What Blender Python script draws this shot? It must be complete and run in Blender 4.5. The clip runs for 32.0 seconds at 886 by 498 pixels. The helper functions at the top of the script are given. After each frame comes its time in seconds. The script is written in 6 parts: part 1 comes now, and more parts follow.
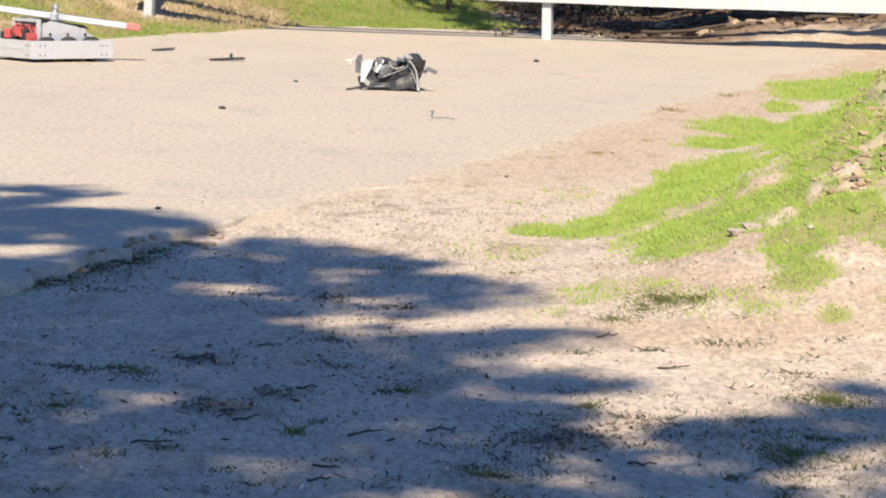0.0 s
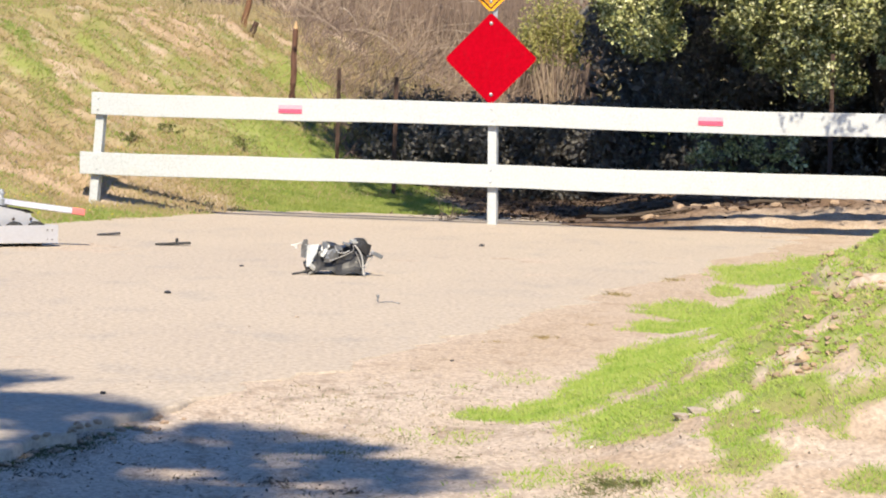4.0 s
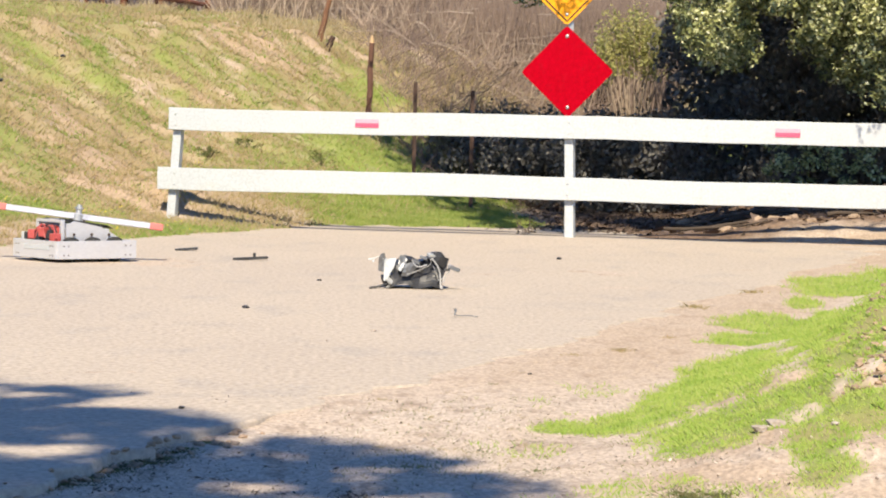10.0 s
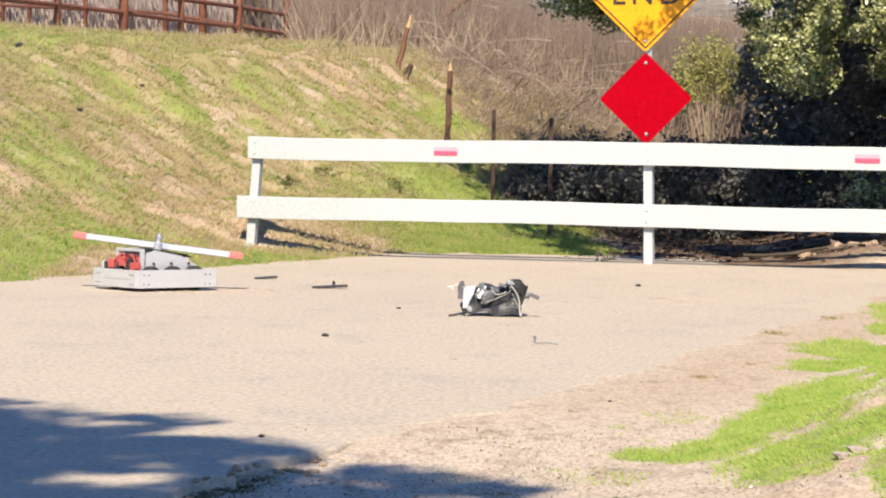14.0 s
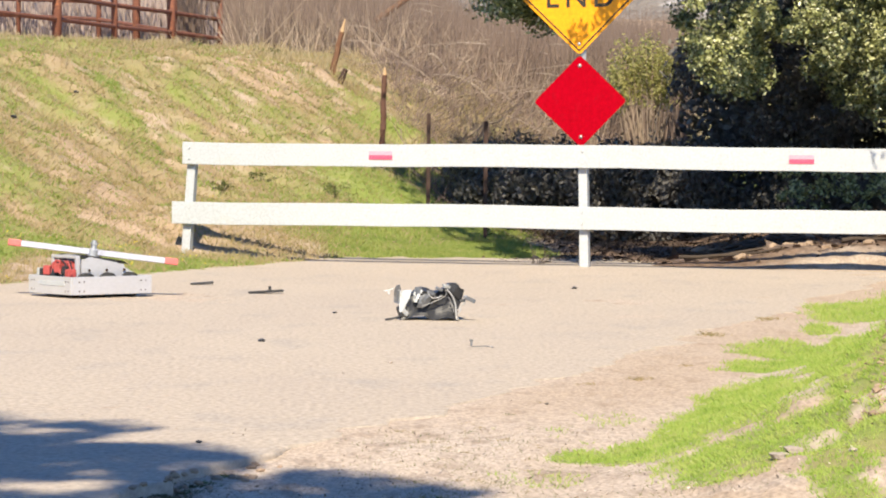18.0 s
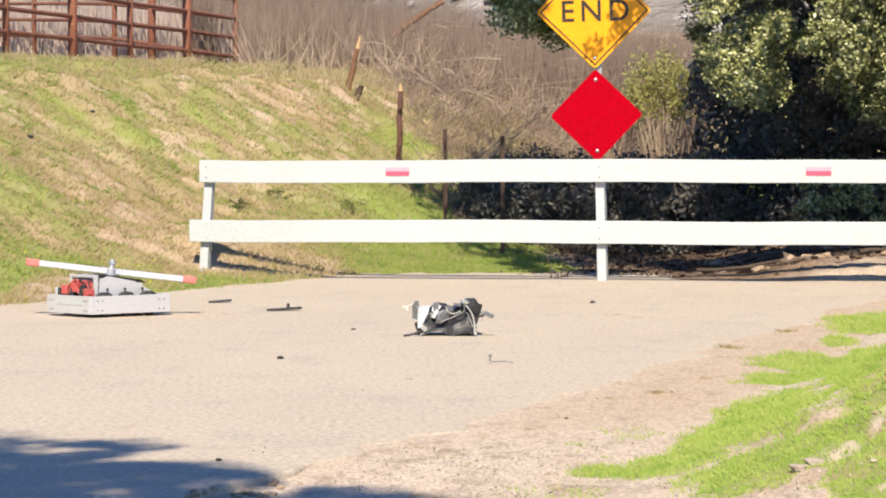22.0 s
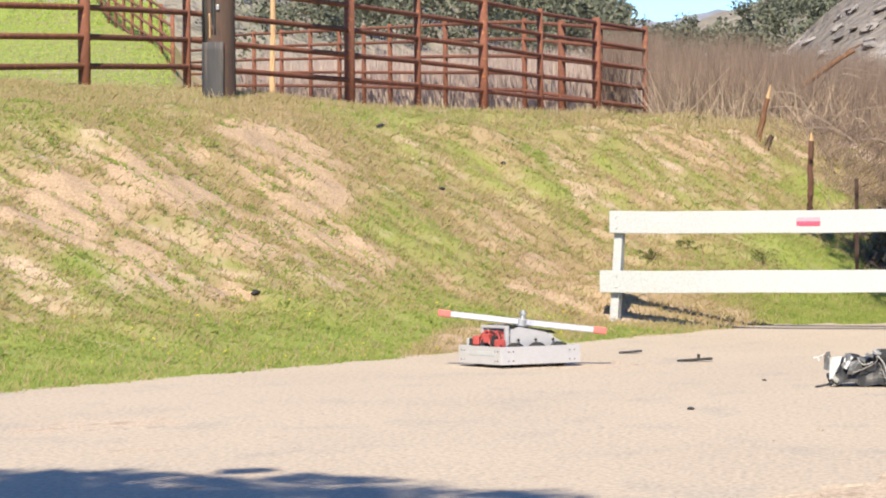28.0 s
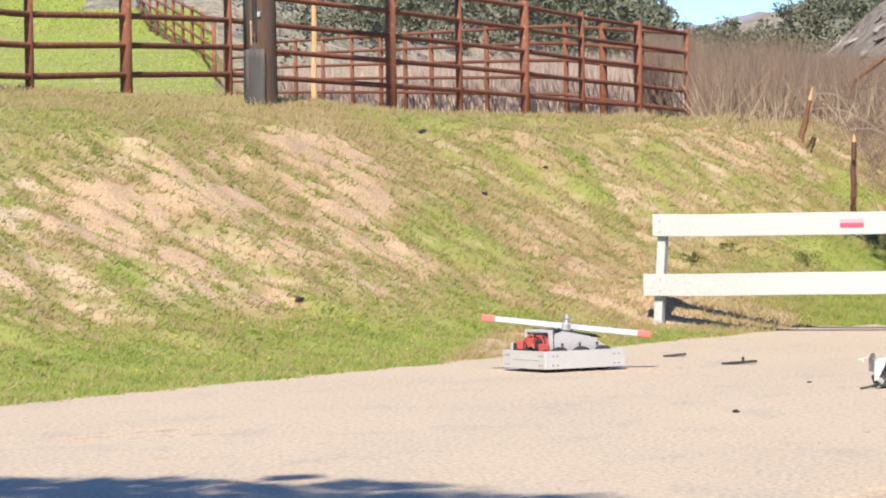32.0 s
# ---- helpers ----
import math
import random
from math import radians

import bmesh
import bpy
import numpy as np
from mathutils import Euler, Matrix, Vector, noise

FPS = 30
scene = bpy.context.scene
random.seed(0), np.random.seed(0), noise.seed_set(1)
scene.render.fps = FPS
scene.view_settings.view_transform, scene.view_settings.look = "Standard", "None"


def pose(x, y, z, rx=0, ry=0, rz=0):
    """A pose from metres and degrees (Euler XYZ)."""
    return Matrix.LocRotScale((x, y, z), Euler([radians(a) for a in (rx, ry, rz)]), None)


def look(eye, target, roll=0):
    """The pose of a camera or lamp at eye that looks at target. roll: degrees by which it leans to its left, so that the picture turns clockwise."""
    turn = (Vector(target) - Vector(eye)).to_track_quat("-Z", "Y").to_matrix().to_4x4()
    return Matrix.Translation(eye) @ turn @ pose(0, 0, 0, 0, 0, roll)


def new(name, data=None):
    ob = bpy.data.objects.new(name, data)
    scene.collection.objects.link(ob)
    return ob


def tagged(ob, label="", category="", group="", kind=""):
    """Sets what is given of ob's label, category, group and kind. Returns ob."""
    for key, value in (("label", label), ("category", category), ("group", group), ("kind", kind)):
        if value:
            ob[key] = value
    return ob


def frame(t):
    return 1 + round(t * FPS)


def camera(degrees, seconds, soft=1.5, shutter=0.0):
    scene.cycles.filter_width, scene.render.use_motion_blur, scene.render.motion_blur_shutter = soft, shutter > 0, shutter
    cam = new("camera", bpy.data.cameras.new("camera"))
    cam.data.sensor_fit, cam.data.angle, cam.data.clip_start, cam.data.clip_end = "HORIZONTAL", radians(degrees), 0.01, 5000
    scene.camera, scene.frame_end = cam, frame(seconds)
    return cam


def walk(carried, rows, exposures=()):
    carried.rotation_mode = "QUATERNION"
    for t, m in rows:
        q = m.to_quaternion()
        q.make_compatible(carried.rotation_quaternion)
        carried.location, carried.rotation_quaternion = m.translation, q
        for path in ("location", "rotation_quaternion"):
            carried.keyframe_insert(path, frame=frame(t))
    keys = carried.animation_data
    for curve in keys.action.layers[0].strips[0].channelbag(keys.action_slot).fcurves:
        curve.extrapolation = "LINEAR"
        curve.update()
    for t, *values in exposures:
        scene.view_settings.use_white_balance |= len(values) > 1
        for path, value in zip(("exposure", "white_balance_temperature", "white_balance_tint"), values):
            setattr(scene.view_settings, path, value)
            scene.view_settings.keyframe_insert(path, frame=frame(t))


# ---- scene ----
from math import sin, cos, tan, pi, sqrt, exp

# camera: one standpoint, a long lens panned by hand
cam = camera(15.22, 32.0, soft=2.0)
EYE = 1.25
ROWS = [
    (0, -1.308, -5.942, -1.524), (0.5, -1.515, -5.675, -1.599), (1, -1.772, -5.186, -1.588),
    (1.5, -1.981, -4.562, -1.466), (2, -2.164, -3.824, -1.127), (2.5, -2.255, -3.169, -1.053),
    (4.5, -2.328, -2.720, -1.729), (5, -2.489, -3.017, -1.838), (5.5, -2.678, -3.279, -1.831),
    (6, -2.810, -3.434, -1.663), (6.5, -2.905, -3.480, -1.585), (7, -2.999, -3.466, -1.454),
    (7.5, -3.144, -3.493, -1.369), (8, -3.255, -3.534, -1.337), (8.5, -3.159, -3.520, -1.409),
    (9, -2.656, -3.324, -1.332), (9.5, -1.831, -2.946, -1.284), (10, -0.929, -2.531, -1.190),
    (10.5, -0.253, -2.233, -1.103), (11, 0.109, -2.143, -1.033), (11.5, 0.209, -2.176, -1.022),
    (12, 0.204, -2.221, -1.028), (12.5, 0.226, -2.200, -1.003), (13, 0.315, -2.133, -0.881),
    (13.5, 0.453, -2.067, -0.879), (15.5, -0.135, -2.263, -0.874), (16, -0.523, -2.340, -0.826),
    (16.5, -0.851, -2.342, -0.763), (17, -0.991, -2.261, -0.601), (17.5, -0.921, -2.127, -0.537),
    (18, -0.698, -1.998, -0.451), (18.5, -0.394, -1.894, -0.410), (19, -0.138, -1.861, -0.195),
    (19.5, -0.000, -1.892, -0.088), (20, 0.005, -1.958, 0.150), (20.5, -0.078, -1.995, 0.321),
    (21, -0.214, -1.981, 0.303), (21.5, -0.361, -1.888, 0.259), (22, -0.412, -1.730, 0.163),
    (22.5, -0.299, -1.544, 0.106), (23, -0.000, -1.357, 0.100), (23.5, 0.429, -1.225, -0.041),
    (24, 0.912, -1.202, -0.113), (24.5, 1.575, -1.312, -0.231), (25, 2.594, -1.398, -0.210),
    (25.5, 3.968, -1.362, -0.072), (26, 5.577, -1.220, 0.179), (26.5, 6.812, -0.850, 0.628),
    (28.5, 6.489, -0.826, 0.287), (29, 6.049, -1.081, 0.301), (29.5, 5.805, -1.236, 0.382),
    (30, 5.708, -1.241, 0.515), (30.5, 5.797, -1.088, 0.521), (31, 6.191, -0.902, 0.714),
    (31.5, 6.792, -0.764, 0.847), (32, 7.400, -0.718, 1.006),
]
walk(cam, [(t, pose(0, 0, EYE, 90 + pitch, roll, yaw)) for t, yaw, pitch, roll in ROWS],
     exposures=[(0, 0.89), (32, 0.89)])

# daylight: sun behind the camera, clear sky
SUN_EL = 43.0
world = bpy.data.worlds.new("sky")
scene.world = world
world.use_nodes = True
sky = world.node_tree.nodes.new("ShaderNodeTexSky")
sky.sky_type, sky.sun_disc = "NISHITA", False
sky.altitude, sky.dust_density, sky.ozone_density = 1800, 0.1, 4.0
sky.sun_elevation, sky.sun_rotation = radians(SUN_EL), radians(184)
tint = world.node_tree.nodes.new("ShaderNodeVectorMath")
tint.operation = "MULTIPLY"
tint.inputs[1].default_value = (0.78, 0.98, 1.22)
world.node_tree.links.new(sky.outputs[0], tint.inputs[0])
world.node_tree.links.new(tint.outputs[0], world.node_tree.nodes["Background"].inputs[0])
world.node_tree.nodes["Background"].inputs[1].default_value = 0.095
sun = new("sun", bpy.data.lights.new("sun", "SUN"))
sun.data.energy, sun.data.angle, sun.data.color = 4.8, radians(0.53), (1.0, 0.88, 0.69)
sun.matrix_world = look((0, 0, 30), (0.06 * 30 / tan(radians(SUN_EL)), 30 / tan(radians(SUN_EL)), 0))


# ---- materials ----
def material(name, c1, c2, scale=6.0, rough=0.85, metal=0.0, bump=0.2, fine=40.0, c3=None, spread=0.5,
             stretch=(1, 1, 1), island=0.0, thing=0.0, spec=0.3, bump_dist=0.01, attr=None, attr_c=None, dry_c=None, trans=0.0, grain=(0.82, 1.14)):
    """Two-scale noise between c1 and c2, stains of c3, fine grain in colour and relief."""
    m = bpy.data.materials.new(name)
    m.use_nodes = True
    nt = m.node_tree
    N, L = nt.nodes, nt.links
    b = N["Principled BSDF"]
    b.inputs["Roughness"].default_value, b.inputs["Metallic"].default_value = rough, metal
    b.inputs["Specular IOR Level"].default_value = spec
    co = N.new("ShaderNodeTexCoord")
    mp = N.new("ShaderNodeMapping")
    mp.inputs["Scale"].default_value = stretch
    L.new(co.outputs["Object"], mp.inputs[0])

    def noise_node(s, detail=5, r=0.6):
        n = N.new("ShaderNodeTexNoise")
        n.inputs["Scale"].default_value, n.inputs["Detail"].default_value, n.inputs["Roughness"].default_value = s, detail, r
        L.new(mp.outputs[0], n.inputs["Vector"])
        return n.outputs["Fac"]

    def remap(v, lo, hi, a=0.0, z=1.0):
        n = N.new("ShaderNodeMapRange")
        for i, q in enumerate((lo, hi, a, z)):
            n.inputs[i + 1].default_value = q
        L.new(v, n.inputs[0])
        return n.outputs[0]

    def mix(f, a, z, kind="MIX"):
        n = N.new("ShaderNodeMix")
        n.data_type, n.blend_type = "RGBA", kind
        for sock, v in ((n.inputs[0], f), (n.inputs[6], a), (n.inputs[7], z)):
            if hasattr(v, "links"):
                L.new(v, sock)
            else:
                sock.default_value = v if isinstance(v, float) else (*v, 1)
        return n.outputs[2]

    big, small = noise_node(scale), noise_node(fine, 3)
    col = mix(remap(big, 0.5 - spread / 2, 0.5 + spread / 2), c1, c2)
    if c3:
        col = mix(remap(noise_node(scale * 2.7, 6), 0.55, 0.72), col, c3)
    if attr:
        col = mix(remap(noise_node(7.0, 6, 0.7), 0.52, 0.70, 0.0, 0.75), col, (0.27, 0.21, 0.16))
        col = mix(remap(noise_node(4.3, 5, 0.7), 0.56, 0.74, 0.0, 0.7), col, (0.50, 0.415, 0.325))
        a = N.new("ShaderNodeAttribute")
        a.attribute_name = attr
        n = N.new("ShaderNodeMath")
        n.operation = "ADD"
        L.new(a.outputs["Fac"], n.inputs[0])
        L.new(remap(small, 0.2, 0.8, -0.18, 0.18), n.inputs[1])
        d = N.new("ShaderNodeAttribute")
        d.attribute_name = "dry"
        col = mix(d.outputs["Fac"], col, (0.375, 0.275, 0.185))
        # the oak's shade, painted into the soil as dark brown
        oak_shade = N.new("ShaderNodeAttribute")
        oak_shade.attribute_name = "oak_shade"
        col = mix(oak_shade.outputs["Fac"], col, mix(remap(noise_node(9.0, 5, 0.7), 0.35, 0.65), (0.10, 0.064, 0.042), (0.22, 0.145, 0.095)))
        turf = mix(remap(small, 0.3, 0.7), mix(d.outputs["Fac"], attr_c, dry_c), mix(d.outputs["Fac"], tuple(0.7 * q for q in attr_c), tuple(0.78 * q for q in dry_c)))
        col = mix(remap(n.outputs[0], 0.3, 0.75), col, turf)
    v = remap(small, 0.25, 0.75, *grain)
    for amount, kind in ((island, "island"), (thing, "thing")):
        if amount:
            src = N.new("ShaderNodeNewGeometry").outputs["Random Per Island"] if kind == "island" else N.new("ShaderNodeObjectInfo").outputs["Random"]
            n = N.new("ShaderNodeMath")
            n.operation = "MULTIPLY"
            L.new(v, n.inputs[0])
            L.new(remap(src, 0, 1, 1 - amount, 1 + amount), n.inputs[1])
            v = n.outputs[0]
    h = N.new("ShaderNodeVectorMath")
    h.operation = "SCALE"
    L.new(col, h.inputs[0])
    L.new(v, h.inputs["Scale"])
    L.new(h.outputs[0], b.inputs["Base Color"])
    if bump:
        bn = N.new("ShaderNodeBump")
        bn.inputs["Strength"].default_value, bn.inputs["Distance"].default_value = bump, bump_dist
        L.new(small, bn.inputs["Height"])
        L.new(bn.outputs[0], b.inputs["Normal"])
    if trans:
        tr = N.new("ShaderNodeBsdfTranslucent")
        L.new(h.outputs[0], tr.inputs[0])
        ms = N.new("ShaderNodeMixShader")
        ms.inputs[0].default_value = trans
        L.new(b.outputs[0], ms.inputs[1])
        L.new(tr.outputs[0], ms.inputs[2])
        L.new(ms.outputs[0], N["Material Output"].inputs[0])
    return m


def blade_material(name, ramp, rough=0.6, trans=0.5, patch=0.0, scale=2.5):
    """Leaves and blades: a colour for each island from a ramp, drifting in patches, partly lit through."""
    m = bpy.data.materials.new(name)
    m.use_nodes = True
    N, L = m.node_tree.nodes, m.node_tree.links
    b = N["Principled BSDF"]
    b.inputs["Roughness"].default_value = rough
    b.inputs["Specular IOR Level"].default_value = 0.35
    g = N.new("ShaderNodeNewGeometry")
    r = N.new("ShaderNodeValToRGB")
    el = r.color_ramp.elements
    while len(el) < len(ramp):
        el.new(0.5)
    for e, (p, c) in zip(el, ramp):
        e.position, e.color = p, (*c, 1)
    fac = g.outputs["Random Per Island"]
    if patch:
        co = N.new("ShaderNodeTexCoord")
        n = N.new("ShaderNodeTexNoise")
        n.inputs["Scale"].default_value, n.inputs["Detail"].default_value, n.inputs["Roughness"].default_value = scale, 4, 0.65
        L.new(co.outputs["Object"], n.inputs["Vector"])
        st = N.new("ShaderNodeMapRange")
        st.inputs[1].default_value, st.inputs[2].default_value = 0.3, 0.7
        L.new(n.outputs["Fac"], st.inputs[0])
        mx = N.new("ShaderNodeMix")
        mx.inputs[0].default_value = patch
        L.new(fac, mx.inputs[2])
        L.new(st.outputs[0], mx.inputs[3])
        fac = mx.outputs[0]
    L.new(fac, r.inputs[0])
    L.new(r.outputs[0], b.inputs["Base Color"])
    tr = N.new("ShaderNodeBsdfTranslucent")
    L.new(r.outputs[0], tr.inputs[0])
    ms = N.new("ShaderNodeMixShader")
    ms.inputs[0].default_value = trans
    L.new(b.outputs[0], ms.inputs[1])
    L.new(tr.outputs[0], ms.inputs[2])
    L.new(ms.outputs[0], N["Material Output"].inputs[0])
    return m


DIRT, SOIL = (0.445, 0.35, 0.262), (0.33, 0.25, 0.18)
M_ground = material("dirt_and_soil", DIRT, (0.48, 0.40, 0.325), 1.3, 0.95, c3=SOIL, fine=52, stretch=(1, 0.45, 1), bump=0.28, bump_dist=0.01,
                    attr="cover", attr_c=(0.225, 0.275, 0.062), dry_c=(0.325, 0.25, 0.14), grain=(0.62, 1.32))
M_road = material("worn_asphalt", (0.41, 0.345, 0.278), (0.45, 0.38, 0.30), 0.7, 0.93, c3=(0.365, 0.32, 0.272), fine=34, stretch=(1, 0.5, 1), grain=(0.74, 1.24), bump=0.35, bump_dist=0.006)
M_white = material("white_paint", (0.435, 0.455, 0.46), (0.415, 0.43, 0.435), 3, 0.5, c3=(0.43, 0.435, 0.42), fine=50, bump=0.08)
M_reflect = material("pink_reflector", (0.84, 0.10, 0.17), (0.76, 0.08, 0.14), 20, 0.35, fine=80, bump=0.1)
M_reflect_pale = material("faded_reflector", (0.84, 0.34, 0.40), (0.78, 0.28, 0.34), 20, 0.4, fine=80, bump=0.1)
M_yellow = material("yellow_sign_sheeting", (0.80, 0.325, 0.002), (0.74, 0.29, 0.002), 5, 0.4, fine=30, bump=0.03)
M_black = material("black_paint", (0.02, 0.017, 0.012), (0.03, 0.025, 0.015), 8, 0.5, bump=0.05)
M_red = material("red_sign_sheeting", (0.335, 0.0004, 0.009), (0.30, 0.0004, 0.007), 4, 0.7, c3=(0.30, 0.002, 0.010), fine=26, bump=0.05, spec=0.02)
M_zinc = material("galvanised_steel", (0.45, 0.45, 0.44), (0.35, 0.35, 0.34), 14, 0.45, 0.8, fine=60, bump=0.1)
M_rust = material("rusted_pipe", (0.20, 0.078, 0.046), (0.135, 0.056, 0.037), 5, 0.85, c3=(0.34, 0.135, 0.06), fine=40, bump=0.25, thing=0.18)
M_wood = material("weathered_wood", (0.20, 0.10, 0.055), (0.12, 0.06, 0.035), 9, 0.9, c3=(0.28, 0.18, 0.10), fine=50, bump=0.4, stretch=(1, 1, 0.12))
M_split = material("split_wood", (0.52, 0.36, 0.2), (0.42, 0.27, 0.15), 9, 0.9, fine=50, bump=0.4, stretch=(1, 1, 0.15))
M_pole = material("tarred_pole", (0.055, 0.05, 0.05), (0.12, 0.068, 0.045), 2.0, 0.9, c3=(0.03, 0.03, 0.034), fine=45, bump=0.4, stretch=(1, 1, 0.15))
M_dark_wood = material("dark_red_brown_wood", (0.13, 0.065, 0.045), (0.085, 0.045, 0.033), 9, 0.9, c3=(0.20, 0.11, 0.075), fine=50, bump=0.4, stretch=(1, 1, 0.12))
M_post = material("dark_steel_post", (0.05, 0.035, 0.03), (0.09, 0.05, 0.035), 12, 0.8, 0.2, fine=50, bump=0.2)
M_bark = material("oak_bark", (0.09, 0.07, 0.055), (0.05, 0.04, 0.03), 7, 0.95, fine=30, bump=0.8, stretch=(1, 1, 0.3), bump_dist=0.03)
M_twig = material("dry_twigs", (0.10, 0.075, 0.055), (0.05, 0.038, 0.03), 5, 0.9, fine=40, bump=0.2, island=0.4)
M_stone = material("stone", (0.42, 0.36, 0.30), (0.30, 0.25, 0.21), 14, 0.9, fine=50, bump=0.5, thing=0.25)
M_grass = blade_material("green_grass", [(0, (0.17, 0.235, 0.042)), (0.4, (0.235, 0.30, 0.062)), (0.75, (0.335, 0.36, 0.105)), (1, (0.43, 0.39, 0.18))], patch=0.65, scale=2.2)
M_turf = blade_material("bright_turf", [(0, (0.176, 0.302, 0.038)), (0.4, (0.304, 0.42, 0.071)), (0.75, (0.432, 0.487, 0.133)), (1, (0.528, 0.479, 0.266))], patch=0.6, scale=4.0)
M_mixed = blade_material("half_dry_grass", [(0, (0.24, 0.231, 0.072)), (0.35, (0.336, 0.277, 0.124)), (0.65, (0.416, 0.323, 0.184)), (1, (0.48, 0.37, 0.248))], patch=0.6, scale=3.0)
M_weed = blade_material("trampled_weeds", [(0, (0.10, 0.15, 0.035)), (0.5, (0.16, 0.18, 0.06)), (1, (0.26, 0.20, 0.10))])
# the palest ramp colour paints sunlit highlights onto a few leaves
M_leaf = blade_material("oak_leaves", [(0, (0.065, 0.072, 0.03)), (0.4, (0.19, 0.20, 0.072)), (0.75, (0.35, 0.37, 0.15)), (1, (0.62, 0.61, 0.36))], 0.33, 0.2)
# lightened and greyed: distance haze is put into the leaf colour
M_far_leaf = blade_material("far_leaves", [(0, (0.075, 0.09, 0.065)), (0.6, (0.12, 0.135, 0.095)), (1, (0.18, 0.185, 0.14))], 0.8, 0.1)
M_shrub = blade_material("shrub_leaves", [(0, (0.28, 0.28, 0.085)), (0.6, (0.40, 0.39, 0.145)), (1, (0.52, 0.47, 0.21))])
M_stalk = blade_material("dry_stalks", [(0, (0.10, 0.072, 0.056)), (0.5, (0.155, 0.112, 0.088)), (0.85, (0.225, 0.165, 0.128)), (1, (0.33, 0.255, 0.195))], 0.9, 0.1, 0.5, 0.5)
M_hill = material("grassy_hill", (0.15, 0.17, 0.06), (0.2, 0.19, 0.08), 0.05, 0.95, c3=(0.22, 0.17, 0.11), fine=0.9, bump=0.5, bump_dist=0.5)
# raised towards grey for the haze over the far scrub
M_scrub = material("scrub_hill", (0.19, 0.185, 0.145), (0.26, 0.23, 0.195), 0.09, 0.95, c3=(0.12, 0.135, 0.095), fine=0.8, bump=0.9, bump_dist=1.2)
M_rock = material("rocky_hill", (0.15, 0.13, 0.11), (0.24, 0.215, 0.19), 0.16, 0.95, c3=(0.46, 0.43, 0.41), fine=1.1, bump=1.0, bump_dist=0.8, stretch=(0.9, 1, 1.6))
# aerial haze painted in as a flat blue-grey
M_far = material("far_mountain", (0.20, 0.22, 0.27), (0.25, 0.26, 0.30), 0.01, 1.0, fine=0.05, bump=0.0)
M_alu = material("brushed_aluminium", (0.60, 0.60, 0.62), (0.55, 0.55, 0.57), 5, 0.42, 0.4, fine=70, bump=0.06, c3=(0.52, 0.52, 0.54), stretch=(0.5, 1, 1), grain=(0.94, 1.05))
M_bar = material("scuffed_steel_bar", (0.62, 0.61, 0.64), (0.48, 0.47, 0.5), 7, 0.4, 0.5, fine=60, bump=0.1)
M_redpaint = material("red_paint", (0.46, 0.09, 0.085), (0.32, 0.06, 0.05), 10, 0.45, fine=60, bump=0.05)
M_rubber = material("black_rubber", (0.025, 0.025, 0.026), (0.04, 0.04, 0.04), 20, 0.8, fine=90, bump=0.3)
M_plastic = material("black_plastic", (0.02, 0.021, 0.023), (0.035, 0.035, 0.038), 10, 0.42, fine=70, bump=0.1)
M_sheet = material("dented_sheet_metal", (0.5, 0.54, 0.57), (0.36, 0.40, 0.43), 6, 0.35, 0.7, c3=(0.62, 0.64, 0.66), fine=30, bump=0.3, bump_dist=0.02)
M_wire = material("pale_wires", (0.40, 0.39, 0.37), (0.22, 0.22, 0.22), 20, 0.5, fine=60, bump=0.0, thing=0.3)
M_yellow_wire = material("yellow_wire", (0.38, 0.28, 0.06), (0.3, 0.22, 0.05), 20, 0.5, bump=0.0)
M_card = material("circuit_parts", (0.30, 0.31, 0.30), (0.55, 0.55, 0.53), 30, 0.5, 0.3, fine=90, bump=0.2)
M_pale = material("bleached_stems", (0.31, 0.245, 0.185), (0.21, 0.16, 0.115), 3, 0.9, fine=20, bump=0.1, island=0.3)
M_outcrop = material("pale_outcrop", (0.31, 0.29, 0.275), (0.22, 0.20, 0.19), 1.2, 0.95, fine=4, bump=0.6, bump_dist=0.1, thing=0.2)
M_slate = material("slate_grey", (0.04, 0.041, 0.046), (0.085, 0.08, 0.08), 4, 0.75, c3=(0.15, 0.125, 0.11), fine=40, bump=0.2, stretch=(1, 1, 0.1))
M_reed = blade_material("dry_reeds", [(0, (0.25, 0.195, 0.17)), (0.5, (0.34, 0.265, 0.235)), (0.85, (0.42, 0.34, 0.29)), (1, (0.54, 0.45, 0.36))], 0.9, 0.1)
M_tip = material("faded_red_paint", (0.60, 0.17, 0.15), (0.50, 0.12, 0.10), 10, 0.45, fine=60, bump=0.05)
M_dull = material("dull_grey_metal", (0.20, 0.205, 0.21), (0.11, 0.115, 0.12), 12, 0.4, 0.5, c3=(0.36, 0.36, 0.37), fine=40, bump=0.3, bump_dist=0.01)
# understory leaves: the hollow's shade and haze are put into this colour
M_shade_leaf = blade_material("shade_toned_leaves", [(0, (0.09, 0.085, 0.076)), (0.6, (0.13, 0.12, 0.105)), (1, (0.18, 0.165, 0.14))], 0.85, 0.05)
# flakes whose dark brown stands in for shade on the ground
M_shade_flake = material("dark_shade_flakes", (0.085, 0.058, 0.04), (0.05, 0.036, 0.027), 4, 0.95, fine=30, bump=0.0, island=0.6)
M_clod = material("dry_clod", (0.36, 0.27, 0.19), (0.27, 0.19, 0.13), 12, 0.95, fine=60, bump=0.6, thing=0.2)
M_litter = material("dead_leaves", (0.20, 0.155, 0.115), (0.09, 0.072, 0.056), 4, 0.9, fine=30, bump=0.0, island=0.5)
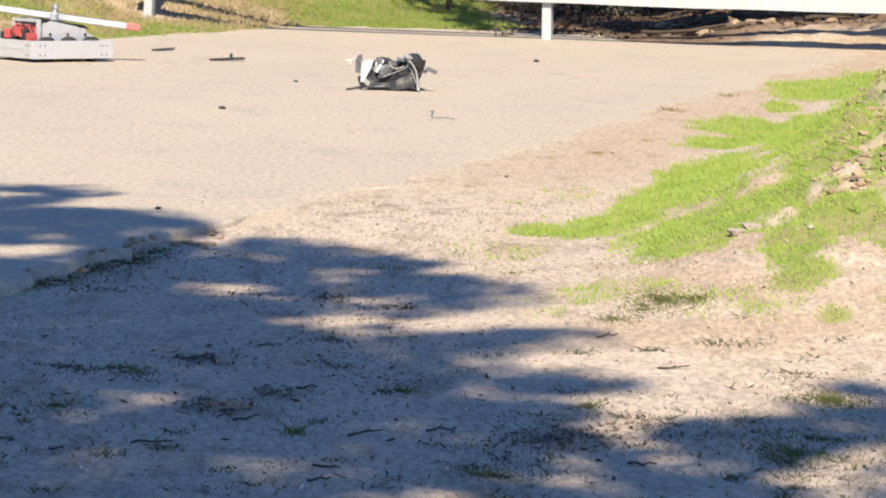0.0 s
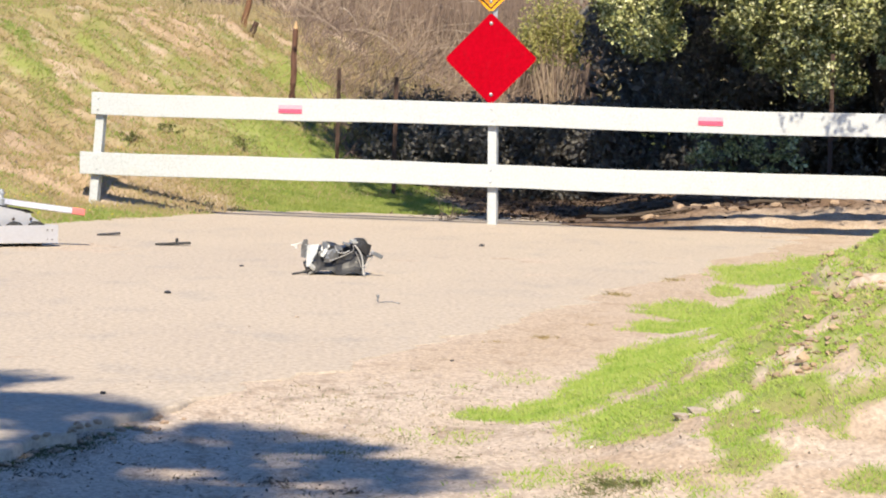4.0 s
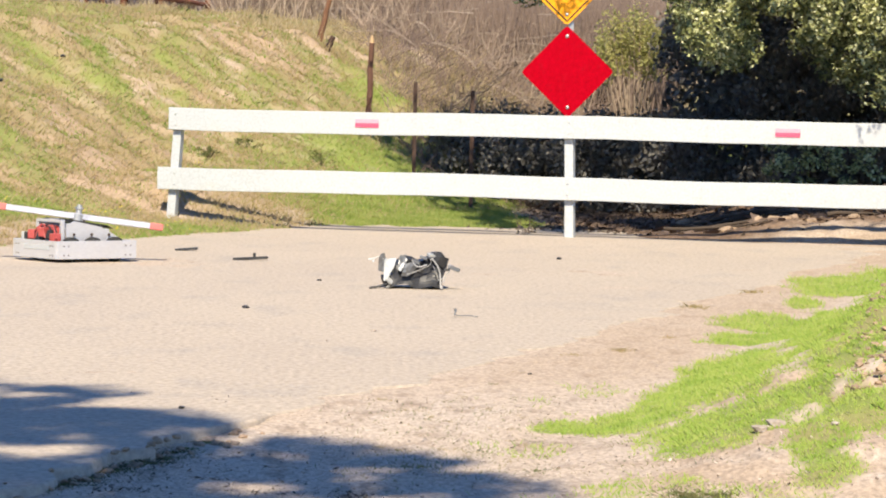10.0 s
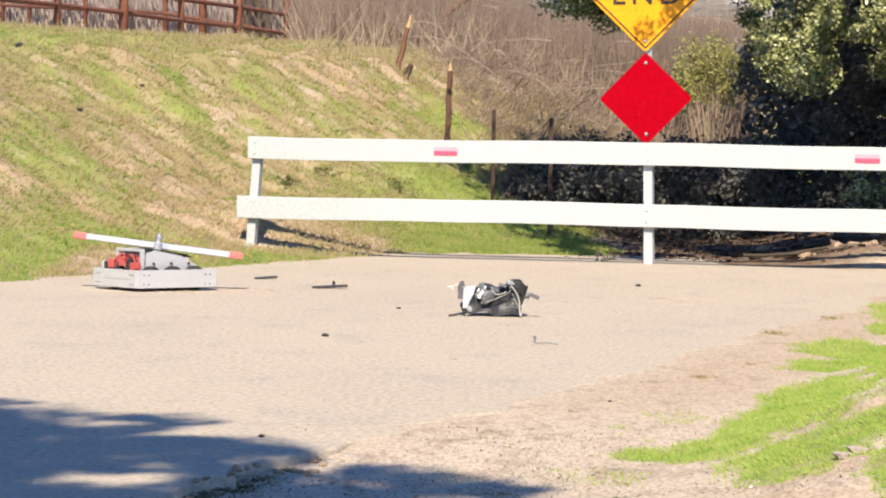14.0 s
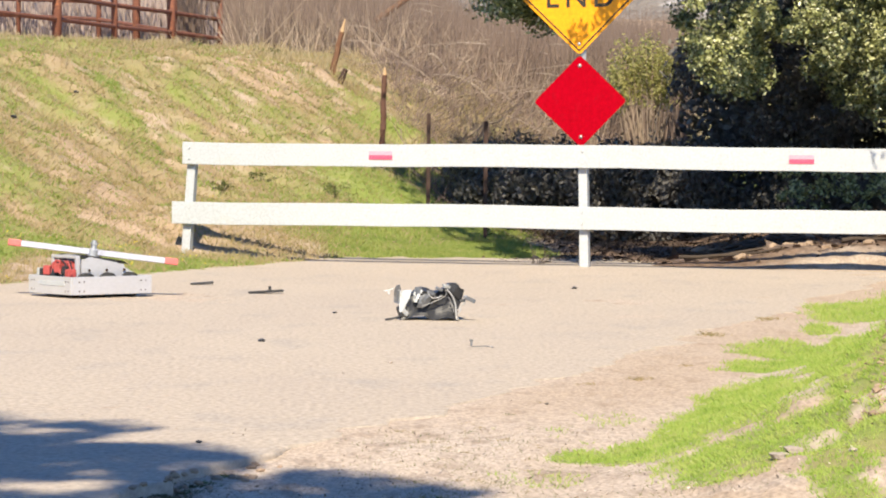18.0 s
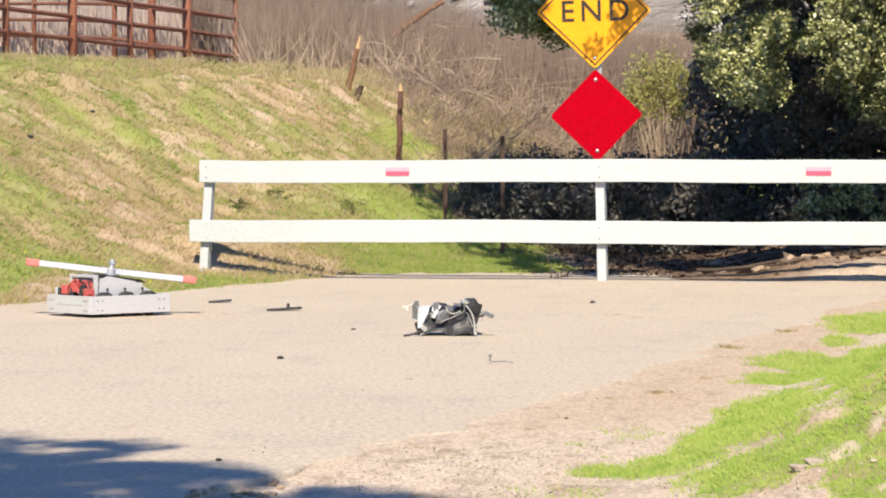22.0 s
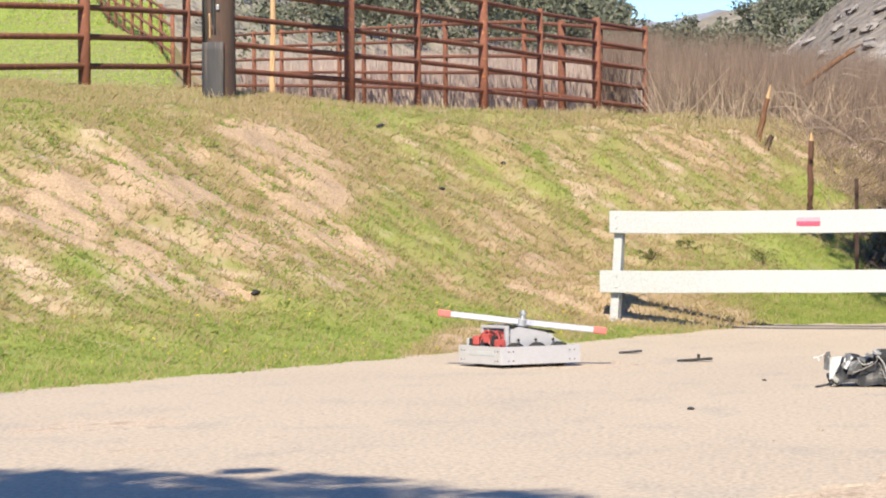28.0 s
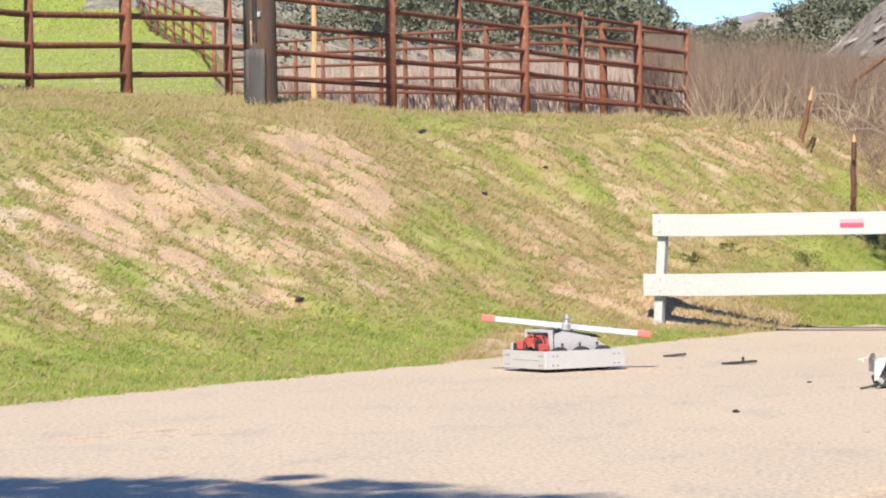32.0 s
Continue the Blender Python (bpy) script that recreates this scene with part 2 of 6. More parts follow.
M_cane = blade_material("dead_canes", [(0, (0.161, 0.124, 0.093)), (0.6, (0.248, 0.198, 0.155)), (1, (0.341, 0.285, 0.223))], 0.9, 0.1)
M_flower = blade_material("yellow_petals", [(0, (0.60, 0.48, 0.03)), (1, (0.72, 0.60, 0.08))])
M_straw = blade_material("pale_straw", [(0, (0.306, 0.246, 0.128)), (0.6, (0.425, 0.34, 0.187)), (1, (0.493, 0.408, 0.255))])

M_litter_clod = material("brown_soil", (0.34, 0.25, 0.17), (0.22, 0.155, 0.10), 5, 0.95, fine=60, bump=0.5, island=0.35)
M_grit = material("mixed_grit", (0.50, 0.43, 0.36), (0.27, 0.22, 0.175), 9, 0.95, fine=60, bump=0.0, island=0.5, spread=0.2)
M_dark_weed = blade_material("flattened_weeds", [(0, (0.04, 0.055, 0.025)), (0.6, (0.08, 0.10, 0.04)), (1, (0.15, 0.14, 0.07))])



# ---- helpers of this scene ----
rng = np.random.default_rng(7)


def mesh_of(name, verts, faces, mat, smooth=False):
    me = bpy.data.meshes.new(name)
    me.from_pydata(verts if isinstance(verts, list) else verts.tolist(), [], faces if isinstance(faces, list) else faces.tolist())
    me.materials.append(mat)
    if smooth:
        me.shade_smooth()
    me.update()
    return me


def part(name, bm, mat, parent=None, label="", smooth=False):
    """Links a bmesh as one mesh object, under a thing or a part when one is given."""
    me = bpy.data.meshes.new(name)
    bmesh.ops.recalc_face_normals(bm, faces=bm.faces)
    bm.to_mesh(me)
    bm.free()
    me.materials.append(mat)
    if smooth:
        me.shade_smooth()
    ob = new(name, me)
    if parent:
        ob.parent = parent
    return tagged(ob, label)


def part_mesh(name, me, parent=None, label="", kind=""):
    ob = new(name, me)
    if parent:
        ob.parent = parent
    return tagged(ob, label, kind=kind)


def empty(name, m=Matrix()):
    ob = new(name)
    ob.matrix_world = m
    ob.empty_display_size = 0.1
    return ob


def box(bm, cx, cy, cz, sx, sy, sz, rot=None, bevel=0.0):
    made = bmesh.ops.create_cube(bm, size=1)["verts"]
    m = Matrix.Translation((cx, cy, cz)) @ (rot or Matrix()).to_4x4() @ Matrix.Diagonal((sx, sy, sz, 1))
    bmesh.ops.transform(bm, matrix=m, verts=made)
    if bevel:
        edges = {e for v in made for e in v.link_edges}
        bmesh.ops.bevel(bm, geom=list(edges), offset=bevel, segments=2, affect="EDGES", profile=0.6)
    return made


def rod(bm, a, b, r1, r2=None, seg=8, caps=True):
    a, b = Vector(a), Vector(b)
    d = b - a
    m = Matrix.Translation((a + b) / 2) @ d.to_track_quat("Z", "Y").to_matrix().to_4x4()
    return bmesh.ops.create_cone(bm, cap_ends=caps, segments=seg, radius1=r1, radius2=r1 if r2 is None else r2, depth=d.length, matrix=m)["verts"]


def sweep(bm, pts, r0, r1=None, seg=6):
    """One bent, tapered rod through the points, closed at both ends."""
    pts = [Vector(p) for p in pts]
    r1 = r0 if r1 is None else r1
    rings = []
    for i, p in enumerate(pts):
        d = (pts[min(i + 1, len(pts) - 1)] - pts[max(i - 1, 0)]).normalized()
        m = d.to_track_quat("Z", "Y").to_matrix()
        r = r0 + (r1 - r0) * i / (len(pts) - 1)
        rings.append([bm.verts.new(p + m @ Vector((r * cos(k / seg * 2 * pi), r * sin(k / seg * 2 * pi), 0))) for k in range(seg)])
    for a, b in zip(rings[:-1], rings[1:]):
        for k in range(seg):
            bm.faces.new((a[k], a[(k + 1) % seg], b[(k + 1) % seg], b[k]))
    bm.faces.new(rings[0][::-1])
    bm.faces.new(rings[-1])


def tube(bm, pts, r, seg=6):
    sweep(bm, pts, r, r, seg)


def lattice(ix, iy, seed):
    h = (ix.astype(np.int64) * 374761393 + iy.astype(np.int64) * 668265263 + seed * 1442695041) & 0x7FFFFFFF
    h = ((h ^ (h >> 13)) * 1274126177) & 0x7FFFFFFF
    return ((h ^ (h >> 16)) & 0xFFFF) / 65535.0


def vnoise(x, y, seed=0):
    x, y = np.asarray(x, float), np.asarray(y, float)
    ix, iy = np.floor(x), np.floor(y)
    fx, fy = x - ix, y - iy
    fx, fy = fx * fx * (3 - 2 * fx), fy * fy * (3 - 2 * fy)
    a, b = lattice(ix, iy, seed), lattice(ix + 1, iy, seed)
    c, d = lattice(ix, iy + 1, seed), lattice(ix + 1, iy + 1, seed)
    return (a * (1 - fx) + b * fx) * (1 - fy) + (c * (1 - fx) + d * fx) * fy


def fbm(x, y, seed=0, octaves=4):
    v, amp, tot = 0.0, 1.0, 0.0
    for o in range(octaves):
        v = v + amp * vnoise(np.asarray(x) * 2 ** o, np.asarray(y) * 2 ** o, seed + o * 17)
        tot += amp
        amp *= 0.55
    return v / tot


def sstep(a, b, v):
    q = np.clip((np.asarray(v, float) - a) / (b - a), 0, 1)
    return q * q * (3 - 2 * q)


# ---- the lie of the land ----
ROAD_EDGE = ([8.0, 9.5, 10.7, 12.5, 14.2, 16.8, 20.2, 25.0, 31.5, 36.0], [-2.1, -1.65, -1.16, -0.63, -0.04, 0.75, 1.76, 3.11, 4.92, 5.9])


def bank_coords(x, y):
    """Along the foot of the left bank, and up from it."""
    dx, dy = np.asarray(x, float) + 5.64, np.asarray(y, float) - 20.96
    return dx * 0.388 + dy * 0.922, -0.922 * dx + 0.388 * dy


def mound_coords(x, y):
    dx, dy = np.asarray(x, float) - 1.18, np.asarray(y, float) - 14.4
    return 0.24 * dx + 0.97 * dy, 0.97 * dx - 0.24 * dy


def far_out(s):
    return sstep(6, 9, s)


def land(x, y):
    x, y = np.asarray(x, float), np.asarray(y, float)
    u, s = bank_coords(x, y)
    wob = (fbm(u * 0.35, s * 0.2, 3) - 0.5) * 0.8
    z = np.interp(s + wob * sstep(0.8, 2.8, s) + 1.2 * sstep(13, 19, u), [-60, 0, 1.2, 2.2, 5.1, 6.3, 9, 13, 60], [0, 0, 0.07, 0.42, 2.0, 2.24, 2.62, 2.78, 2.9])
    z = z + 0.22 * sstep(32.3, 33.3, y) * sstep(-0.7, -2.3, x) * sstep(2.4, 1.5, s) + 0.12 * sstep(33.0, 34.6, y) * sstep(0.8, -1.4, x) * sstep(2.8, 1.2, s)
    z = z + sstep(0.8, 2.5, s) * (1 - sstep(5, 7, s)) * ((fbm(u * 1.6, s * 0.45, 9) - 0.5) * 0.26 + (fbm(u * 4.5 + 0.8 * s, s * 1.3, 11, 3) - 0.5) * 0.16)
    z = z + sstep(0.3, 1.5, s) * ((fbm(x * 3.1, y * 3.1, 21) - 0.5) * 0.09 + (1 - far_out(s)) * (fbm(x * 7, y * 5, 23, 2) - 0.5) * 0.06)
    z = z - 0.22 * sstep(15, 20, u) * sstep(5.5, 7.5, s) * sstep(30, 20, s)
    far = sstep(6, 12, s)
    z = z + far * np.maximum(0, y - 59) * 0.042
    z = z + far * (np.maximum(0, y - 42) * 0.031 + np.maximum(0, y - 120) * 0.06) * sstep(-0.192, -0.206, x / np.maximum(y, 1))
    mu, mr = mound_coords(x, y)
    fade = sstep(9.0, 14.0, y) * (1 - sstep(26, 33, y))
    z = z + fade * (np.interp(mr, [-5, 0, 0.4, 0.75, 1.1, 1.6, 3, 6, 40], [0, 0, 0.09, 0.27, 0.49, 0.72, 1.25, 1.8, 2.4])
                    + sstep(0.3, 1.2, mr) * ((fbm(x * 2.3, y * 1.2, 31) - 0.5) * 0.34 + (fbm(x * 9, y * 4.5, 33, 3) - 0.5) * 0.16))
    # rubble berm past the end of the road, under the oak
    db = y - 32.35 + 0.3013 * (x + 2.12)
    z = z + np.interp(x, [2.3, 3.2, 3.7, 4.6, 5.6, 9], [0, 0.05, 0.15, 0.21, 0.28, 0.32]) * sstep(0.12, 1.2, db) * (1 - 0.6 * sstep(38, 44, y)) * (1 + (fbm(x * 1.9, y * 1.9, 41) - 0.5) * 0.7 + (fbm(x * 6, y * 6, 43, 2) - 0.5) * 0.45)
    # open dirt: a little lower than the asphalt, uneven
    flat = sstep(0.6, 0.0, s) * sstep(0.5, -0.2, mr)
    z = z - 0.04 * sstep(14.0, 11.5, y) - 0.006 + flat * (0.25 + 0.75 * sstep(15, 11, y)) * (fbm(x * 1.4, y * 1.4, 51) - 0.5) * 0.045 + (fbm(x * 9, y * 9, 55, 2) - 0.5) * (0.016 - 0.008 * flat)
    return z


# bare scars and lush streaks on the bank: x and height of both ends, half width
BARE = [(-6.07, 2.04, -5.69, 1.86, 0.1), (-5.72, 1.92, -4.88, 1.26, 0.2), (-6.65, 2.44, -5.76, 2.1, 0.08), (-5.36, 1.85, -5.21, 1.77, 0.09),
        (-6.66, 1.42, -6.32, 1.29, 0.12), (-6.49, 1.6, -6.13, 1.29, 0.13), (-6.86, 1.27, -6.43, 1.0, 0.12), (-7.0, 1.5, -6.76, 1.47, 0.07),
        (-5.4, 0.96, -5.07, 0.8, 0.1), (-6.33, 1.75, -6.06, 1.7, 0.07), (-6.14, 1.42, -5.77, 1.26, 0.1), (-6.1, 0.9, -5.83, 0.73, 0.06),
        (-4.83, 0.94, -4.22, 0.66, 0.05), (-2.21, 2.1, -1.5, 1.64, 0.05), (-1.68, 1.99, -1.06, 1.58, 0.05), (-3.62, 1.19, -3.16, 0.83, 0.05),
        (-3.05, 0.62, -2.3, 0.2, 0.12), (-3.4, 0.06, -3.05, 0.03, 0.05), (-5.27, 0.51, -5.04, 0.43, 0.06), (-5.28, 1.21, -4.92, 0.89, 0.06)]
LUSH = [(-5.91, 1.64, -5.6, 1.49, 0.08), (-5.4, 1.29, -5.06, 1.02, 0.07), (-6.24, 1.92, -5.94, 1.86, 0.05), (-5.31, 1.88, -4.77, 1.46, 0.06),
        (-4.49, 1.2, -3.89, 0.76, 0.2), (-3.39, 1.82, -2.71, 0.94, 0.09), (-5.92, 2.33, -4.5, 2.15, 0.06), (-6.13, 1.02, -5.91, 1.22, 0.06),
        (-5.54, 0.76, -5.06, 0.71, 0.06), (-4.09, 1.82, -3.68, 1.43, 0.09), (-6.48, 0.85, -6.05, 0.7, 0.08), (-2.63, 1.83, -2.21, 1.44, 0.09), (-0.52, 1.44, 0.1, 1.3, 0.08)]
# turf on the mound and thin places in it: centre, half sizes
TURF = [(0.71, 13.0, 0.13, 0.15), (1.0, 13.06, 0.18, 0.37), (1.25, 12.12, 0.23, 0.54), (1.29, 14.02, 0.17, 0.67), (1.54, 14.84, 0.19, 1.4), (2.24, 19.38, 0.25, 0.75),
        (2.05, 18.0, 0.31, 0.4), (3.33, 23.58, 0.4, 1.05), (2.75, 15.6, 0.26, 2.0), (1.77, 13.42, 0.1, 0.9), (1.6, 12.22, 0.08, 0.66), (1.5, 11.2, 0.12, 0.49),
        (1.68, 11.5, 0.12, 0.2), (1.47, 10.66, 0.11, 0.19), (2.02, 14.2, 0.12, 1.8), (2.11, 12.38, 0.08, 0.25), (2.12, 11.7, 0.12, 0.2), (1.96, 11.2, 0.15, 0.1),
        (1.8, 10.22, 0.14, 0.14), (1.47, 10.08, 0.05, 0.08), (2.7, 21.36, 0.09, 0.6), (3.4, 19.5, 0.3, 2.0), (4.3, 25.0, 0.6, 1.6)]
THIN = [(1.64, 13.24, 0.08, 0.8), (1.36, 12.8, 0.16, 0.12), (1.34, 11.4, 0.05, 0.17), (1.52, 11.8, 0.04, 0.09), (1.81, 12.2, 0.11, 0.43), (1.99, 12.54, 0.1, 0.29),
        (2.33, 13.26, 0.14, 0.3), (2.24, 12.44, 0.08, 0.12), (1.91, 10.9, 0.15, 0.1), (1.71, 10.58, 0.14, 0.13), (2.54, 20.02, 0.09, 0.36), (1.65, 11.9, 0.03, 0.17)]


def strip(x, z, x1, z1, x2, z2, w):
    """Distance from a line on the slope, in half widths."""
    dx, dz = x2 - x1, z2 - z1
    f = np.clip(((x - x1) * dx + (z - z1) * dz) / (dx * dx + dz * dz), 0, 1)
    return np.hypot(x - x1 - f * dx, z - z1 - f * dz) / w


def dryness(x, y):
    """0 where the grass is green, 1 where it has gone to straw."""
    x, y = np.asarray(x, float), np.asarray(y, float)
    u, s = bank_coords(x, y)
    z = land(x, y)
    streak = sstep(0.34, 0.60, fbm(u * 1.3 + 0.2 * s, s * 0.45, 97))
    fleck = sstep(0.36, 0.62, fbm(u * 5.0, s * 2.2, 98, 2))
    d = sstep(1.2, 2.6, s + (fbm(u, s * 0.4, 99) - 0.5) * 1.6) * (0.42 + 0.42 * streak + 0.3 * fleck) * (0.72 + 0.28 * sstep(7.5, 11, u)) * (1 - 0.45 * sstep(4.7, 6.0, s))
    near = (y < 46) & (s > 0.1)
    for q in LUSH:
        d = d - 0.32 * near * sstep(1.7, 0.5, strip(x, z, *q) + (streak - 0.5) * 0.8 + (fleck - 0.5) * 0.5)
    for q in BARE:
        d = d + 0.8 * near * sstep(2.2, 1.0, strip(x, z, *q))
    mu, mr = mound_coords(x, y)
    side = (y > 9.5) & (y < 31) & (s < 0)
    d = d + side * (0.55 * sstep(0.2, 0.7, mr) * fleck + 0.45 * sstep(-1.3, -0.7, mr) * sstep(0.1, -0.3, mr) * sstep(13.5, 16, y))
    d = d + sstep(8.5, 10.5, s) * sstep(-0.2, -0.185, x / np.maximum(y, 1)) * 0.8 + 0.85 * sstep(32.2, 32.8, y) * (s < 1.6) * (y < 60) * sstep(-0.3, -1.3, x)
    d = d + 0.6 * sstep(10.2, 12.0, u + (fbm(u * 1.5, s * 1.5, 95) - 0.5) * 2) * sstep(2.6, 1.6, s) * (s > 0) * (y < 32.3)
    return np.clip(d, 0, 1)


def cover(x, y):
    """How much of the soil is under grass, 0 to 1."""
    x, y = np.asarray(x, float), np.asarray(y, float)
    u, s = bank_coords(x, y)
    z = land(x, y)
    n = fbm(u * 0.9, s * 0.30, 61)
    n2 = fbm(u * 3.2 + 0.6 * s, s * 1.0, 67, 3)
    n3 = fbm(u * 7.0 + 2.5 * s, s * 2.6, 69, 2)
    n4 = fbm(u * 12.0, s * 6.0, 71, 2)
    lush = sstep(0.0, 0.15, s + (n3 - 0.5) * 0.3) * (1 - sstep(1.6, 2.5, s - 0.25 + (n - 0.5) * 1.2 + (n3 - 0.5) * 0.5))
    mid = 0.57 + (n - 0.5) * 0.3 + (n2 - 0.5) * 0.55 + (n3 - 0.5) * 1.1 + (n4 - 0.5) * 0.8 + 0.06 * sstep(10.5, 12.5, u)
    mid = mid - 0.17 * sstep(2.0, 2.6, s) * (1 - sstep(4.5, 5.0, s)) * (1 - sstep(8.6, 10.6, u + (s - 3.5) * 0.6))
    c = np.where(s > -0.2, lush * (0.85 + (n2 - 0.5) * 0.6 + (n3 - 0.5) * 0.4) + mid * (1 - lush) * sstep(0.6, 1.6, s) + sstep(4.4, 5.2, s) * 0.28, 0.0)
    near = (y < 46) & (s > 0.1)
    for q in BARE:
        c = c - 0.55 * near * sstep(1.25, 0.6, strip(x, z, *q) + (n2 - 0.5) * 0.9 + (n3 - 0.5) * 0.8)
    for q in LUSH:
        c = c + 0.35 * near * sstep(1.7, 0.6, strip(x, z, *q) + (n2 - 0.5) * 0.9 + (n3 - 0.5) * 1.0)
    c = c * (1 - 0.7 * sstep(32.1, 32.5, y) * sstep(34.6, 33.6, y) * sstep(-0.3, -1.0, x) * (s < 2.2))
    c = c * (1 - 0.75 * sstep(8.5, 10.5, s) * sstep(-0.2, -0.185, x / np.maximum(y, 1)))
    g2 = fbm(x * 3.5, y * 1.2, 75, 3)
    g3 = fbm(x * 9, y * 3.5, 79, 2)
    mu, mr = mound_coords(x, y)
    m = sstep(-0.1, 0.3, mr + (g2 - 0.5) * 0.4) * sstep(10.6, 11.6, y + (g2 - 0.5) * 1.5) * (1 - sstep(27, 30, y)) * (0.66 + (g2 - 0.5) * 1.1 + (g3 - 0.5) * 0.9)
    m = m * sstep(0.0, 0.3, x - 1.12 - 0.3 * np.maximum(0, 12.5 - y))
    for cx, cy, lx, ly in TURF:
        q = ((x - cx * y / cy) / lx) ** 2 + ((y - cy) / ly) ** 2
        m = np.maximum(m, 0.98 * sstep(2.6, 0.2, q + (g2 - 0.5) * 2.2 + (g3 - 0.5) * 2.2))
    for cx, cy, lx, ly in THIN:
        q = ((x - cx * y / cy) / lx) ** 2 + ((y - cy) / ly) ** 2
        m = m - 0.48 * sstep(1.8, 0.2, q + (g2 - 0.5) * 1.6 + (g3 - 0.5) * 1.6)
    m = m * (0.85 + (g2 - 0.5) * 0.6 + (g3 - 0.5) * 0.7)
    sparse = 0.36 * sstep(0.48, 0.62, fbm(x * 3.2, y * 1.3, 83)) * sstep(9.6, 10.4, y) * (1 - sstep(14, 16, y)) * sstep(-0.1, 0.5, x - (y - 13) * 0.2) * (g3 + 0.3)
    behind = sstep(32.9, 33.5, y + (g2 - 0.5)) * (s > -3) * sstep(2.2, 0.9, x + (g2 - 0.5)) * (0.85 + (g2 - 0.5) * 0.6) * (s < 1.2) * sstep(0.2, 0.9, x + 1.3 + s * 0.3)
    edge = 0.42 * sstep(32.3, 32.7, y) * sstep(-0.4, -1.0, x) * (s < 2.4) * (s > -1) * (y < 37) * (0.5 + g2)
    return np.clip(np.maximum.reduce([c, m, sparse, behind, edge]), 0, 1)


# ---- ground: one sheet out to the horizon ----
gx = np.unique(np.r_[-np.geomspace(50, 3500, 20), np.arange(-50, -14, 0.8), np.arange(-14, -3, 0.085), np.arange(-3, 3.5, 0.05), np.arange(3.5, 9.01, 0.085), np.geomspace(9, 3500, 26)])
gy = np.unique(np.r_[-np.geomspace(5, 3500, 18), np.arange(-5, 6.5, 0.6), np.arange(6.5, 15, 0.05), np.arange(15, 46, 0.1), np.arange(46, 92, 0.5), np.arange(92, 200, 3.0), np.geomspace(200, 3500, 20)])
GX, GY = np.meshgrid(gx, gy)
GZ = land(GX, GY)
nx, ny = len(gx), len(gy)
idx = np.arange(nx * ny).reshape(ny, nx)
quads = np.stack([idx[:-1, :-1], idx[:-1, 1:], idx[1:, 1:], idx[1:, :-1]], -1).reshape(-1, 4)
me = mesh_of("ground", np.stack([GX, GY, GZ], -1).reshape(-1, 3), quads, M_ground, True)
at = me.attributes.new("cover", "FLOAT", "POINT")
at.data.foreach_set("value", cover(GX, GY).ravel().astype(np.float32))
at = me.attributes.new("dry", "FLOAT", "POINT")
at.data.foreach_set("value", dryness(GX, GY).ravel().astype(np.float32))
# mask of the painted shade behind the barrier, thinned on the lit berm
at = me.attributes.new("oak_shade", "FLOAT", "POINT")
DB = GY - 32.35 + 0.3013 * (GX + 2.12) + (fbm(GX * 2, GY * 2, 90) - 0.5) * 1.2
at.data.foreach_set("value", (sstep(0.15, 0.8, DB) * sstep(0.8, 2.0, GX + (fbm(GX * 1.5, GY, 91) - 0.5)) * (GY < 60) * (1 - 0.75 * sstep(3.3, 4.2, GX) * sstep(1.8, 1.0, DB))).ravel().astype(np.float32))
ground = tagged(new("ground", me), "pale dirt ground with grassy banks beside the road", "ground", kind="structure")

# ---- road: worn asphalt slab with a crumbled edge ----
ry = np.arange(6.0, 33.3, 0.11)
cols = 130
rows_v = []
for y in ry:
    left = -5.64 + (y - 20.96) * 0.388 / 0.922 - 0.25 if y > 12 else -9.7
    left = max(left, -11.0)
    right = np.interp(y, *ROAD_EDGE) + (fbm(y * 1.9, 3.3, 91) - 0.5) * 0.5 + (fbm(y * 7, 8.3, 92) - 0.5) * 0.14
    t = np.linspace(0, 1, cols)
    xs = left + (right - left) * (1 - (1 - t) ** 1.6)
    zs = np.where(t > 0.9999, -0.07, 0.0) + (fbm(xs * 0.6, y * 0.6 + 0 * xs, 93) - 0.5) * 0.02
    zs[-2] -= 0.012
    rows_v.append(np.stack([xs, np.full(cols, y), zs], -1))
V = np.array(rows_v).reshape(-1, 3)
idx = np.arange(len(V)).reshape(len(ry), cols)
quads = np.stack([idx[:-1, :-1], idx[:-1, 1:], idx[1:, 1:], idx[1:, :-1]], -1).reshape(-1, 4)
road = tagged(new("road", mesh_of("road", V, quads, M_road, True)), "sun-bleached worn asphalt road with crumbled edge", "road", kind="structure")


# ---- hills and distance ----
def ridge(name, xs, y0, y1, crest, mat, label, rough=1.0, seed=0, base=-2.0):
    """A hill between y0 (its foot) and y1 (its crest line)."""
    us = np.linspace(xs[0], xs[1], 150)
    vs = np.linspace(0, 1, 46)
    U, W = np.meshgrid(us, vs)
    top = np.interp(U, *crest)
    Z = base + (top - base) * sstep(0, 1.0, W) ** 0.8 + (fbm(U * 0.08, W * 6, seed) - 0.5) * rough * 2.5 * W + (fbm(U * 0.5, W * 25, seed + 3) - 0.5) * rough * 0.3
    Y = y0 + (y1 - y0) * W
    idx = np.arange(U.size).reshape(U.shape)
    q = np.stack([idx[:-1, :-1], idx[:-1, 1:], idx[1:, 1:], idx[1:, :-1]], -1).reshape(-1, 4)
    tagged(new(name, mesh_of(name, np.stack([U, Y, Z], -1).reshape(-1, 3), q, mat, True)), label, "hill", kind="structure")
    return us, Y[:, 0], Z


